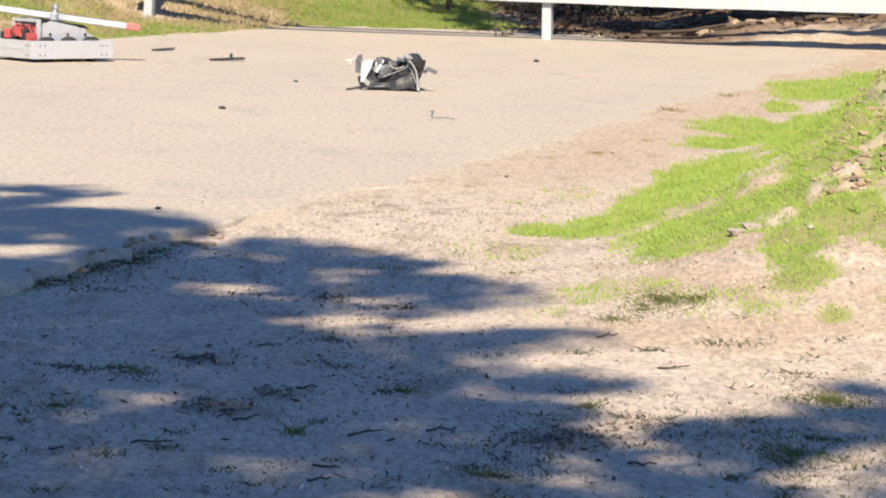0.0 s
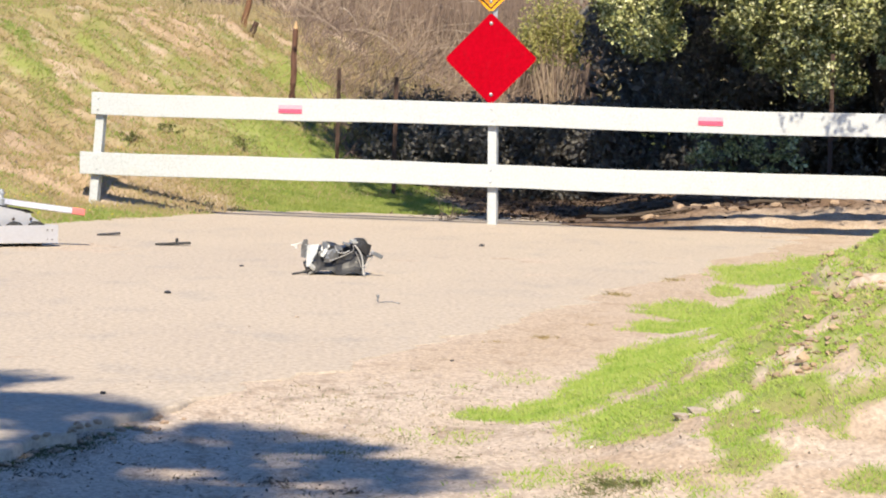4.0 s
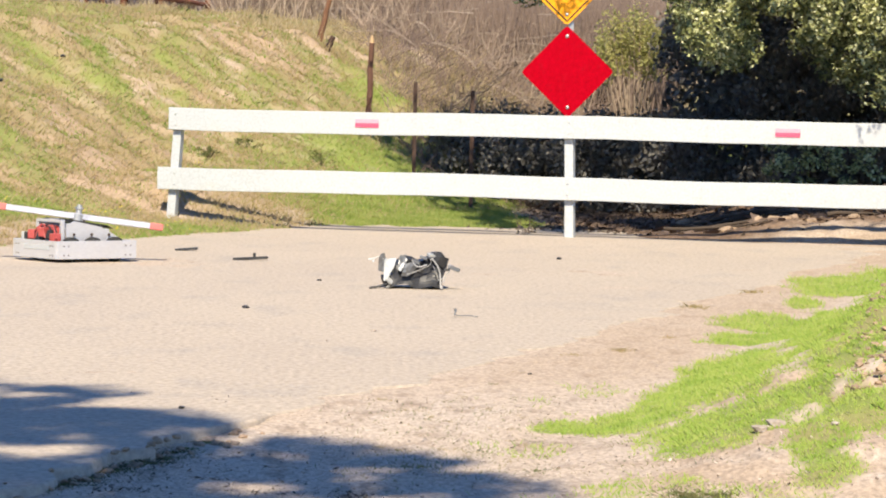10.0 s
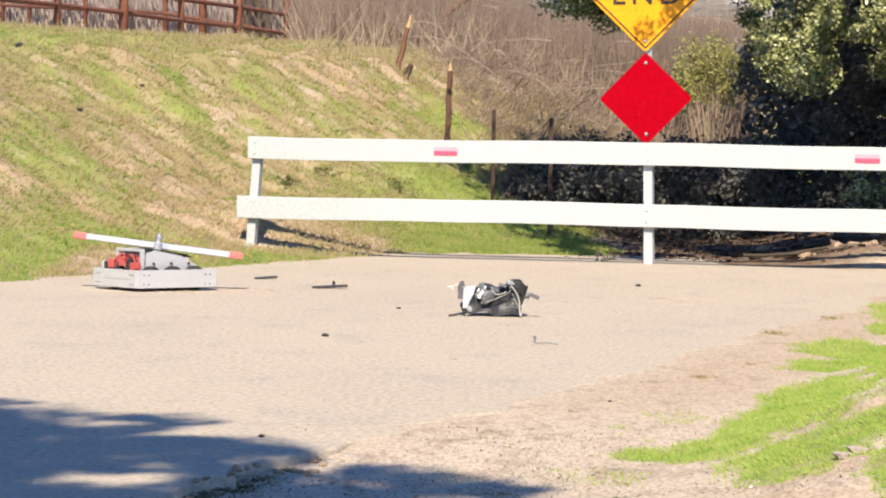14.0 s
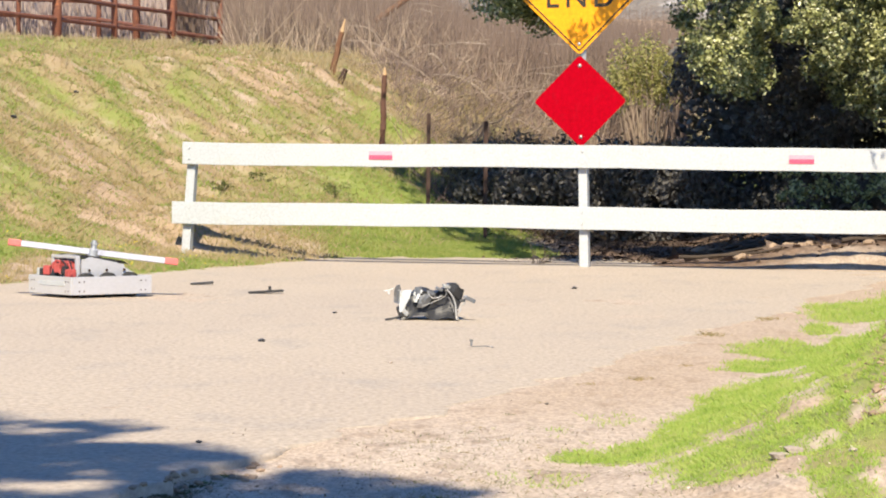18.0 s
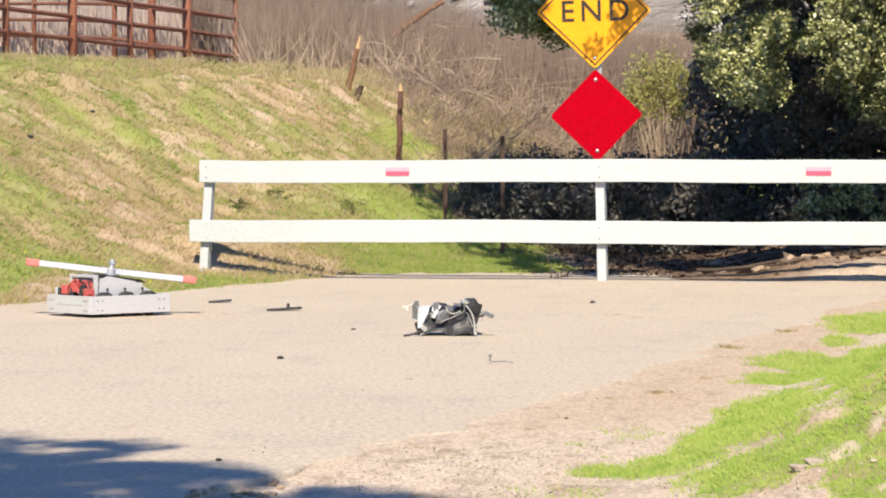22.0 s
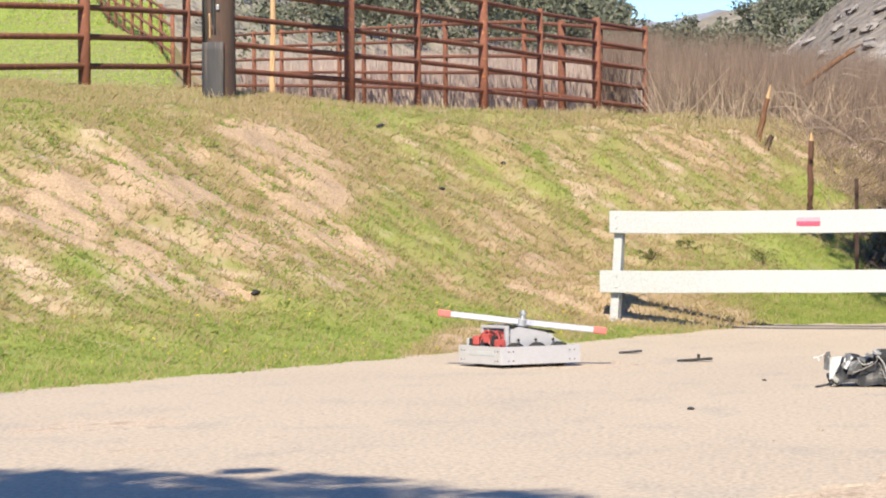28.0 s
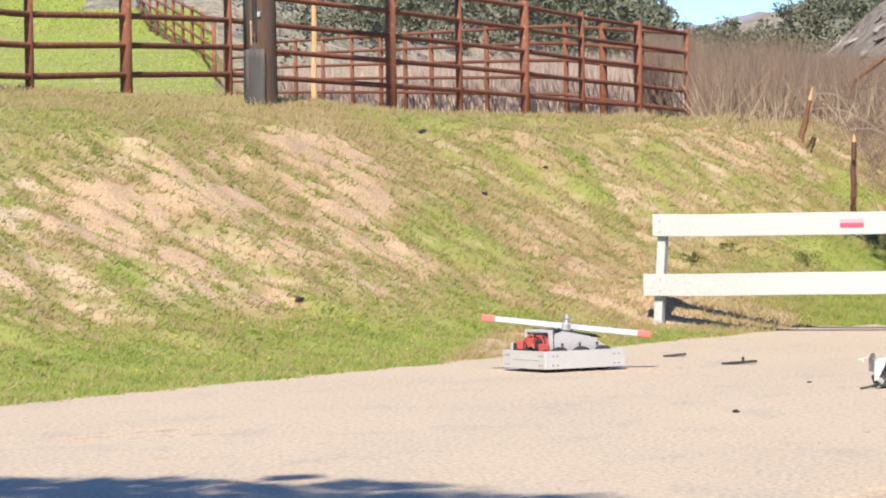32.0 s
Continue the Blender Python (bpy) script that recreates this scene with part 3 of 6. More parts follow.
ROCKS = ridge("rocky_hill", (-12, 80), 100, 150, ([-12, -7, -4, -2.7, 0.6, 8, 30, 80], [0, 1.6, 4.6, 6.8, 9.6, 14.0, 22, 26]), M_rock, "grey rocky hillside with pale outcrops", 0.7, 5)
ridge("scrub_hill", (-60, 80), 230, 310, ([-60, -30, -20, -12, -8, -4.6, 8, 80], [15, 14, 15, 17.4, 18.6, 20.4, 30, 50]), M_scrub, "dark green scrub-covered hill", 1.4, 8)
ridge("wooded_hill", (-90, 0), 100, 170, ([-90, -40, -35.5, -32, -26, -19, -15.7, -13, -11.5, -8, -3, 0], [6, 7, 11, 20, 20, 15, 12.5, 10.4, 9.4, 9.0, 8.2, 6]), M_scrub, "hillside with scrub and oaks behind the corral", 0.8, 11)
ridge("mountain", (-600, 400), 1800, 2300, ([-600, -300, -190, -165, -120, -94, 0, 400], [90, 106, 124, 130, 124, 128, 136, 160]), M_far, "hazy blue distant mountain ridge", 4.0, 14)



# ---- barrier across the end of the road ----
BL, BR = Vector((-2.12, 32.35, 0)), Vector((5.58, 30.03, 0))
AX = (BR - BL).normalized()
FRONT = Vector((AX.y, -AX.x, 0))
if FRONT.y > 0:
    FRONT = -FRONT
BROT = Matrix((AX, -FRONT, Vector((0, 0, 1)))).transposed()


def along(d, off=0.0, z=0.0):
    return BL + AX * d + FRONT * off + Vector((0, 0, z))


barrier = tagged(empty("road_barrier"), "white-painted wooden barrier with two rails closing the road", "barrier")


def board(name, d0, d1, z0, z1, off, thick, mat, label="", lift=0.0):
    bm = bmesh.new()
    box(bm, 0, 0, 0, d1 - d0, thick, z1 - z0, bevel=0.006)
    bmesh.ops.subdivide_edges(bm, edges=[e for e in bm.edges if abs((e.verts[0].co - e.verts[1].co).x) > 1], cuts=14)
    for v in bm.verts:
        v.co.z += 0.006 * sin(v.co.x * 1.3 + z0 * 9) + 0.003 * sin(v.co.x * 4.1)
        v.co.y += 0.002 * sin(v.co.x * 0.9 + z0 * 5)
    ob = part(name, bm, mat, barrier, label)
    ob.matrix_world = Matrix.Translation(along((d0 + d1) / 2, off, (z0 + z1) / 2)) @ BROT.to_4x4()
    return ob


LEN = (BR - BL).length
top_rail = board("top_rail", 0, LEN + 0.15, 0.93, 1.145, 0.05, 0.045, M_white)
low_rail = board("lower_rail", -0.105, LEN + 0.17, 0.355, 0.57, 0.05, 0.045, M_white)


def post(d_top, d_low, z0, z1, w=0.09):
    bm = bmesh.new()
    a, b = along(d_low, -0.03, z0), along(d_top, -0.03, z1)
    box(bm, 0, 0, 0, w, 0.09, (b - a).length, bevel=0.006)
    ob = part("post", bm, M_white, barrier)
    up = (b - a).normalized()
    side = AX - up * AX.dot(up)
    side.normalize()
    m = Matrix((side, up.cross(side), up)).transposed().to_4x4()
    ob.matrix_world = Matrix.Translation((a + b) / 2) @ m


post(0.085, 0.0, -0.15, 1.12, 0.085)
post(3.985, 4.015, -0.15, 1.12, 0.085)
post(LEN - 0.05, LEN - 0.09, -0.1, 1.12, 0.085)
for d in (2.02, 6.08):
    for k, (dz, h, mm) in enumerate(((0.018, 0.038, M_reflect_pale), (-0.02, 0.04, M_reflect))):
        bm = bmesh.new()
        box(bm, 0, 0, 0, 0.235, 0.006, h, bevel=0.002)
        ob = part("reflector", bm, mm, top_rail, "pink reflective strip" if k else "faded pink reflective strip")
        ob.matrix_world = Matrix.Translation(along(d, 0.05 + 0.028, 1.037 + dz)) @ BROT.to_4x4()
for d in (0.07, 4.0, LEN - 0.07):
    for rail_ob, z in ((top_rail, 1.09), (top_rail, 0.985), (low_rail, 0.515), (low_rail, 0.41)):
        bm = bmesh.new()
        bmesh.ops.create_cone(bm, cap_ends=True, segments=8, radius1=0.011, radius2=0.009, depth=0.01, matrix=Matrix.Rotation(pi / 2, 4, "X"))
        ob = part("bolt", bm, M_white, rail_ob)
        ob.matrix_world = Matrix.Translation(along(d, 0.077, z)) @ BROT.to_4x4()


# ---- signs ----
def diamond(bm, half, thick, r=0.04, y=0.0):
    pts = []
    for k in range(4):
        a = k * pi / 2
        cx, cz = (half - r * sqrt(2)) * cos(a), (half - r * sqrt(2)) * sin(a)
        for j in range(6):
            q = a - pi / 4 + j / 5 * pi / 2
            pts.append((cx + r * cos(q), cz + r * sin(q)))
    f = [bm.verts.new((px, y, pz)) for px, pz in pts]
    b = [bm.verts.new((px, y + thick, pz)) for px, pz in pts]
    bm.faces.new(f)
    bm.faces.new(b[::-1])
    for i in range(len(f)):
        j = (i + 1) % len(f)
        bm.faces.new((f[i], f[j], b[j], b[i]))


def diamond_ring(bm, h1, h2, thick, y):
    for k in range(4):
        a, b = k * pi / 2, (k + 1) * pi / 2
        vs = [bm.verts.new((h * cos(q), yy, h * sin(q))) for yy in (y, y + thick) for h, q in ((h1, a), (h1, b), (h2, b), (h2, a))]
        for q in ((0, 1, 2, 3), (7, 6, 5, 4), (0, 4, 5, 1), (2, 6, 7, 3)):
            bm.faces.new([vs[i] for i in q])


def sign_bolts(parent, zs):
    for z in zs:
        bm = bmesh.new()
        bmesh.ops.create_uvsphere(bm, u_segments=10, v_segments=6, radius=0.018, matrix=Matrix.Diagonal((1, 0.5, 1, 1)))
        part("bolt", bm, M_zinc, parent, "round bolt head", True).location = (0, -0.004, z)


SROT = Matrix.Rotation(radians(-6), 4, "Z")
sign_post = tagged(empty("sign_post", Matrix.Translation((1.70, 31.31, 0))), "steel post behind the two diamond signs", "sign post")
bm = bmesh.new()
box(bm, 0, 0, 1.45, 0.05, 0.05, 3.0, bevel=0.004)
part("post", bm, M_zinc, sign_post)

end_sign = tagged(empty("end_sign", Matrix.Translation((1.648, 31.25, 2.54)) @ SROT @ Matrix.Rotation(radians(-1.2), 4, "Y")), "yellow diamond road sign reading END in black", "road sign")
bm = bmesh.new()
diamond(bm, 0.545, 0.004)
part("plate", bm, M_yellow, end_sign)
bm = bmesh.new()
diamond_ring(bm, 0.512, 0.492, 0.002, -0.003)
part("border", bm, M_black, end_sign, "thin black border line")
sign_bolts(end_sign, (0.44, -0.44))
fc = bpy.data.curves.new("legend", "FONT")
fc.body, fc.size, fc.extrude, fc.offset = "END", 0.285, 0.001, 0.003
fc.align_x, fc.align_y, fc.space_character = "CENTER", "CENTER", 1.32
tmp = new("legend_curve", fc)
bpy.context.view_layer.update()
me = bpy.data.meshes.new_from_object(tmp.evaluated_get(bpy.context.evaluated_depsgraph_get()))
bpy.data.objects.remove(tmp)
me.materials.clear()
me.materials.append(M_black)
legend = part_mesh("legend", me, end_sign, "black letters END")
legend.matrix_local = Matrix.Translation((0.01, -0.003, -0.005)) @ Matrix.Rotation(pi / 2, 4, "X") @ Matrix.Diagonal((0.98, 1, 1, 1))

red_sign = tagged(empty("red_sign", Matrix.Translation((1.672, 31.25, 1.562)) @ SROT @ Matrix.Rotation(radians(-1.3), 4, "Y")), "plain red diamond end-of-road marker sign", "road sign")
bm = bmesh.new()
diamond(bm, 0.437, 0.004, 0.03)
part("plate", bm, M_red, red_sign)
sign_bolts(red_sign, (0.335, -0.335))

# ---- corral of rusted pipe on the bank ----
SP = 0.34
FRONT_RUN = [(-9.62, 32.2, 2.70), (-9.13, 35.4, 2.76), (-8.55, 37.6, 2.85), (-8.01, 41.0, 2.97), (-6.50, 44.8, 2.92), (-5.95, 47.9, 2.95),
             (-5.24, 50.3, 2.93), (-4.64, 53.4, 2.92), (-3.95, 56.6, 2.93), (-3.23, 58.6, 2.88)]
BACK_RUN = [(-3.23, 58.6, 2.88)] + [(float(np.interp(y, [58.6, 66, 70, 80, 87, 97], [-3.23, -6.2, -8.1, -12, -15.3, -19.5])), y, float(np.interp(y, [58.6, 66, 70, 80, 87, 97], [2.88, 3.48, 3.65, 4.09, 4.38, 4.75])))
            for y in (61, 63.2, 65.5, 67.8, 70, 72.3, 74.6, 77, 79.4, 81.8, 84.2, 86.6, 89, 92, 95)]
HILL_RUN = [(-16.38 - 0.2625 * (y - 82), y, 4.69 + 0.092 * (y - 82)) for y in (82, 87, 92, 97, 102.5, 108, 114, 120, 127, 134)]


def pipe_fence(label, run, first=True, heavy=(0, 2, 4, 6, 8)):
    fence = tagged(empty("pipe_fence"), label, "fence", "corral fences")
    for i, (x, y, z) in enumerate(run):
        if i or first:
            bm = bmesh.new()
            r = 0.075 if i in heavy else 0.052
            rod(bm, (x, y, z - 0.75), (x, y, z + 4 * SP + 0.07), r, r * 0.98, 12)
            bmesh.ops.create_uvsphere(bm, u_segments=10, v_segments=5, radius=r, matrix=Matrix.Translation((x, y, z + 4 * SP + 0.065)) @ Matrix.Diagonal((1, 1, 0.35, 1)))
            part("post", bm, M_rust, fence, smooth=True)
    for a, b in zip(run[:-1], run[1:]):
        for k in range(5):
            bm = bmesh.new()
            rod(bm, (a[0], a[1], a[2] + k * SP), (b[0], b[1], b[2] + k * SP), 0.036, 0.036, 10, False)
            part("rail", bm, M_rust, fence, smooth=True)
    return fence


pipe_fence("rusty brown pipe corral fence along the bank top", FRONT_RUN)
pipe_fence("far side of the rusty pipe corral", BACK_RUN, False, (2, 4))
pipe_fence("rusty pipe fence climbing the green hillside", HILL_RUN, True, ())

# ---- wooden utility pole at the bank's edge ----
pole = tagged(empty("utility_pole", Matrix.Translation((-7.04, 38.0, 2.2))), "weathered tarred wooden utility pole beside the corral", "utility pole")
bm = bmesh.new()
prev = None
for k in range(24):
    z = k / 23 * 8.5
    ring = []
    for j in range(18):
        a = j / 18 * 2 * pi
        r = 0.185 - 0.004 * z + 0.008 * sin(3 * a + z) + (0.03 * max(0, 0.5 - z))
        ring.append(bm.verts.new((r * cos(a), r * sin(a), z)))
    if prev:
        for j in range(18):
            bm.faces.new((prev[j], prev[(j + 1) % 18], ring[(j + 1) % 18], ring[j]))
    prev = ring
part("shaft", bm, M_pole, pole, smooth=True)
bm = bmesh.new()
box(bm, 0.02, -0.195, 1.32, 0.035, 0.02, 0.06, bevel=0.004)
part("tag_plate", bm, M_zinc, pole, "small metal tag")


def half_pipe(name, z0, z1, a0, a1, r, mat, label):
    """A strip bent round the shaft."""
    bm = bmesh.new()
    rings = []
    for k in range(9):
        z = z0 + (z1 - z0) * k / 8
        outer = [(r - 0.004 * z + 0.004 * sin(z * 9 + q), radians(q)) for q in range(a0, a1 + 1, 8)]
        inner = [(r - 0.03 - 0.004 * z, radians(q)) for q in (a1 - 8, a0 + 8)]
        rings.append([bm.verts.new((q * cos(w), q * sin(w), z)) for q, w in outer + inner])
    for a, b in zip(rings[:-1], rings[1:]):
        for j in range(len(a)):
            bm.faces.new((a[j], a[(j + 1) % len(a)], b[(j + 1) % len(a)], b[j]))
    bm.faces.new(rings[0])
    bm.faces.new(rings[-1][::-1])
    part(name, bm, mat, pole, label, True)


# slate-grey strips on the left of the shaft, wider at the foot
half_pipe("cable_guard", 0.1, 0.92, 160, 296, 0.205, M_slate, "slate-grey strip round the foot of the pole")
half_pipe("upper_guard", 0.93, 8.2, 160, 236, 0.203, M_slate, "slate-grey strip running up the pole")
half_pipe("cleft", 1.0, 1.7, 252, 268, 0.192, M_rubber, "black cleft in the weathered wood")
half_pipe("splinter", 0.95, 1.25, 240, 250, 0.196, M_split, "pale splintered wood")

# ---- old fence posts ----
def crooked_post(name, foot, top, r, mat, label, tip=None, seg=7):
    th = tagged(empty(name, Matrix.Translation(foot)), label, "fence post", "old fence posts")
    d = Vector(top) - Vector(foot)
    bm = bmesh.new()
    n = 7
    pts = [d * (i / n) + Vector((0.006 * sin(i * 2.1), 0.004 * cos(i), 0)) for i in range(n + 1)]
    pts[0] = pts[0] - d.normalized() * 0.3
    sweep(bm, pts, r * 1.05, r * 0.75, seg)
    part("shaft", bm, mat, th)
    if tip:
        bm = bmesh.new()
        rod(bm, pts[-1] - d.normalized() * 0.005, pts[-1] + d.normalized() * tip, r * 0.72, 0.008, 6)
        part("broken_tip", bm, M_split, th, "pale splintered tip")
    return th


def px_land(x, y):
    return float(land(x, y))


crooked_post("wooden_post", (-0.91, 42.0, px_land(-0.91, 42) - 0.05), (-0.78, 42.0, 2.52), 0.042, M_wood, "leaning split wooden fence post with broken top", 0.17)
crooked_post("wooden_post", (-0.80, 41.6, px_land(-0.8, 41.6) - 0.05), (-0.72, 41.6, px_land(-0.8, 41.6) + 0.15), 0.045, M_post, "short dark stump beside a fence post")
crooked_post("wooden_post", (-0.24, 39.0, px_land(-0.24, 39) - 0.1), (-0.22, 39.0, 1.93), 0.042, M_dark_wood, "dark weathered wooden fence post", 0.09)
crooked_post("wooden_post", (-7.78, 46.0, px_land(-7.78, 46) - 0.1), (-7.74, 46.0, px_land(-7.78, 46) + 2.1), 0.045, M_split, "pale bare wooden post inside the corral")
for x, y, ztop in ((0.29, 37.0, 1.47), (0.93, 37.0, 1.39), (5.5, 35.0, 1.75)):
    tp = tagged(empty("steel_post", Matrix.Translation((x, y, px_land(x, y)))), "thin dark steel fence post", "fence post", "old fence posts")
    bm = bmesh.new()
    hgt = ztop - px_land(x, y)
    box(bm, 0, 0, hgt / 2 - 0.1, 0.045, 0.006, hgt + 0.2)
    box(bm, 0, 0.02, hgt / 2 - 0.1, 0.006, 0.036, hgt + 0.2)
    part("shaft", bm, M_post, tp)


# ---- grass, weeds and leaves as many small blades ----
def blades(pts, heights, width, lean=0.5, seed=1, fine=False):
    """One bent blade (or one plain sliver, if fine) at each point."""
    r = np.random.default_rng(seed)
    n = len(pts)
    a = r.normal(0, 0.75, n)
    w = width * r.uniform(0.6, 1.3, n)
    side = np.stack([np.cos(a) * w, np.sin(a) * w, np.zeros(n)], -1)
    ln = r.normal(0, lean, (n, 2)) * heights[:, None]
    ln[:, 1] = 0.35 * ln[:, 1] + 0.6 * lean * heights
    tip = np.stack([ln[:, 0], ln[:, 1], heights], -1)
    P = pts - [0, 0, 0.008]
    if fine:
        V = np.stack([P - side, P + side, P + tip], 1).reshape(-1, 3)
        return V, (np.arange(n)[:, None] * 3 + np.array([[0, 1, 2]])).astype(int)
    mid = tip * [0.35, 0.35, 0.55]
    V = np.stack([P - side, P + side, P + mid + side * 0.7, P + tip, P + mid - side * 0.7], 1).reshape(-1, 3)
    return V, (np.arange(n)[:, None] * 5 + np.array([[0, 1, 2, 3, 4]])).astype(int)


def scatter(n, x0, x1, y0, y1, keep, seed):
    r = np.random.default_rng(seed)
    x, y = r.uniform(x0, x1, n), r.uniform(y0, y1, n)
    k = r.uniform(0, 1, n) < keep(x, y)
    x, y = x[k], y[k]
    return np.stack([x, y, land(x, y)], -1)


def stuff(name, V, F, mat, label, category):
    return tagged(new(name, mesh_of(name, V, F, mat)), label, category, kind="stuff")


def lush_keep(x, y):
    u, s = bank_coords(x, y)
    return (s > -0.2) * sstep(0.35, 0.8, cover(x, y)) * (1 - 0.85 * dryness(x, y)) * (s < 8)


def dry_keep(x, y):
    u, s = bank_coords(x, y)
    return sstep(0.1, 0.5, cover(x, y)) * (0.1 + 0.9 * dryness(x, y)) * (s < 9) * (s > 0)


pts = scatter(480000, -10.5, 2.2, 20, 44, lush_keep, 3)
stuff("bank_grass", *blades(pts, np.random.default_rng(4).uniform(0.012, 0.045, len(pts)), 0.009, 0.7, 5, True), M_grass, "short lush green grass on the bank", "grass")
pts = scatter(360000, -10.5, 2.2, 21, 46, dry_keep, 6)
stuff("bank_dry_grass", *blades(pts, np.random.default_rng(7).uniform(0.02, 0.09, len(pts)), 0.008, 0.9, 8, True), M_mixed, "half-dry grass on the bank slope", "grass")
pts = scatter(150000, -30, -6, 42, 125, lambda x, y: 0.9 * (bank_coords(x, y)[1] > 7) * (x / y < -0.190), 16)
stuff("pasture_grass", *blades(pts, np.random.default_rng(17).uniform(0.02, 0.07, len(pts)), 0.018, 0.8, 18, True), M_turf, "green pasture grass round the corral", "grass")


pts = scatter(70000, -46, -22, 118, 190, lambda x, y: 0.95 * (x / y < -0.2), 19)
stuff("hillside_grass", *blades(pts, np.random.default_rng(20).uniform(0.05, 0.14, len(pts)), 0.045, 0.8, 21, True), M_turf, "smooth green grass high on the hillside", "grass")


# leafy green tufts dotted over the bare parts of the slope
tc = scatter(10000, -9.5, 0.5, 22, 42, lambda x, y: ((bank_coords(x, y)[1] > 1.4) & (bank_coords(x, y)[1] < 6)) * (0.28 + 0.72 * sstep(0.12, 0.4, cover(x, y))) * (1 - 0.6 * sstep(9, 11.5, bank_coords(x, y)[0])), 26)
br = np.random.default_rng(27)
off = br.normal(0, 1, (len(tc), 30, 2)) * br.uniform(0.025, 0.085, (len(tc), 1, 1))
px, py = (tc[:, None, 0] + off[:, :, 0] * 1.4).ravel(), (tc[:, None, 1] + off[:, :, 1]).ravel()
stuff("bank_tufts", *blades(np.stack([px, py, land(px, py)], -1), br.uniform(0.012, 0.04, len(px)), 0.012, 0.9, 28, True), M_grass, "leafy green tufts dotted over the bare slope", "grass")


def mound_keep(x, y):
    return sstep(0.08, 0.75, cover(x, y)) * (x > 0.2) * sstep(9, 16, y + 6)


pts = scatter(330000, 0.2, 5.6, 9.3, 29, mound_keep, 9)
hts = np.random.default_rng(10).uniform(0.008, 0.03, len(pts)) * (0.7 + 0.03 * pts[:, 1])
stuff("mound_grass", *blades(pts, hts, 0.0045, 0.6, 11, True), M_turf, "short bright green turf on the roadside mound", "grass")
pts = scatter(260000, 0.3, 3.2, 10, 19, mound_keep, 109)
hts = np.random.default_rng(110).uniform(0.006, 0.026, len(pts)) * (0.6 + 0.8 * fbm(pts[:, 0] * 6, pts[:, 1] * 3, 111))
stuff("mound_clover", *blades(pts, hts, 0.0042, 0.9, 112, True), M_turf, "low leafy growth through the mound's turf", "grass")
pts = scatter(60000, -2.6, 3.6, 32.6, 37, lambda x, y: sstep(0.4, 0.8, cover(x, y)) * (bank_coords(x, y)[1] < 1.2) * sstep(-1.7, -0.6, x), 12)
stuff("verge_grass", *blades(pts, np.random.default_rng(13).uniform(0.02, 0.06, len(pts)), 0.008, 0.5, 14, True), M_grass, "green grass strip behind the barrier", "grass")


def leaf_cloud(centres, radii, counts, size, seed, flat=0.8, face=0.0):
    """Small folded leaves round the centres of a crown's clumps."""
    r = np.random.default_rng(seed)
    c = np.repeat(np.asarray(centres, float), counts, 0)
    rad = np.repeat(np.asarray(radii, float), counts)
    n = len(c)
    d = r.normal(0, 1, (n, 3))
    d /= np.linalg.norm(d, axis=1)[:, None]
    P = c + d * (rad * r.uniform(0.25, 1.0, n) ** 0.6)[:, None] * [1, 1, flat]
    nrm = r.normal(0, 1, (n, 3)) + face * np.array([0.0, -1.2, 1.1])
    a = np.cross(nrm, r.normal(0, 1, (n, 3)))
    a /= np.linalg.norm(a, axis=1)[:, None] + 1e-9
    b = np.cross(a, nrm)
    b /= np.linalg.norm(b, axis=1)[:, None] + 1e-9
    s = (size * r.uniform(0.55, 1.25, n))[:, None]
    V = np.stack([P - a * s, P + b * s * 0.5 + a * s * 0.1, P + a * s, P - b * s * 0.5 + a * s * 0.1], 1).reshape(-1, 3)
    i = np.arange(n)[:, None] * 4
    return V, (i + np.array([[0, 1, 2, 3]])).astype(int)


def limb_mesh(paths, seg=9):
    bm = bmesh.new()
    for pts, r0, r1 in paths:
        sweep(bm, pts, r0, r1, seg)
    return bm


def bend(a, b, n, wob, r):
    a, b = Vector(a), Vector(b)
    out = [a]
    for i in range(1, n):
        out.append(a.lerp(b, i / n) + Vector(r.normal(0, wob, 3)))
    out.append(b)
    return out


# ---- the oak beyond the barrier ----
tr = np.random.default_rng(21)
oak = tagged(empty("oak_tree", Matrix()), "broad live oak with small dark leaves overhanging the barrier", "tree")
OT = Vector((7.2, 39.5, 0.2))
limbs = [(bend(OT - Vector((0, 0, 0.3)), OT + Vector((-0.4, -0.3, 2.6)), 5, 0.06, tr), 0.42, 0.28)]
tips = [(3.4, 36.4, 3.6), (1.2, 36.8, 3.5), (4.6, 36, 5.6), (8.6, 36.2, 4.8), (5.6, 35.6, 3.2), (2.4, 30.0, 4.9), (5.2, 28.2, 3.9), (7.8, 41, 6.5)]
fork = OT + Vector((-0.4, -0.3, 2.6))
for tpt in tips:
    limbs.append((bend(fork, tpt, 6, 0.14, tr), 0.17, 0.035))
for k, path in enumerate(limbs):
    part("trunk" if k == 0 else "limb", limb_mesh([path]), M_bark, oak, smooth=True)
cen, rad, cnt = [], [], []


def clump(x, y, z, r, n):
    cen.append((x, y, z))
    rad.append(r)
    cnt.append(n)


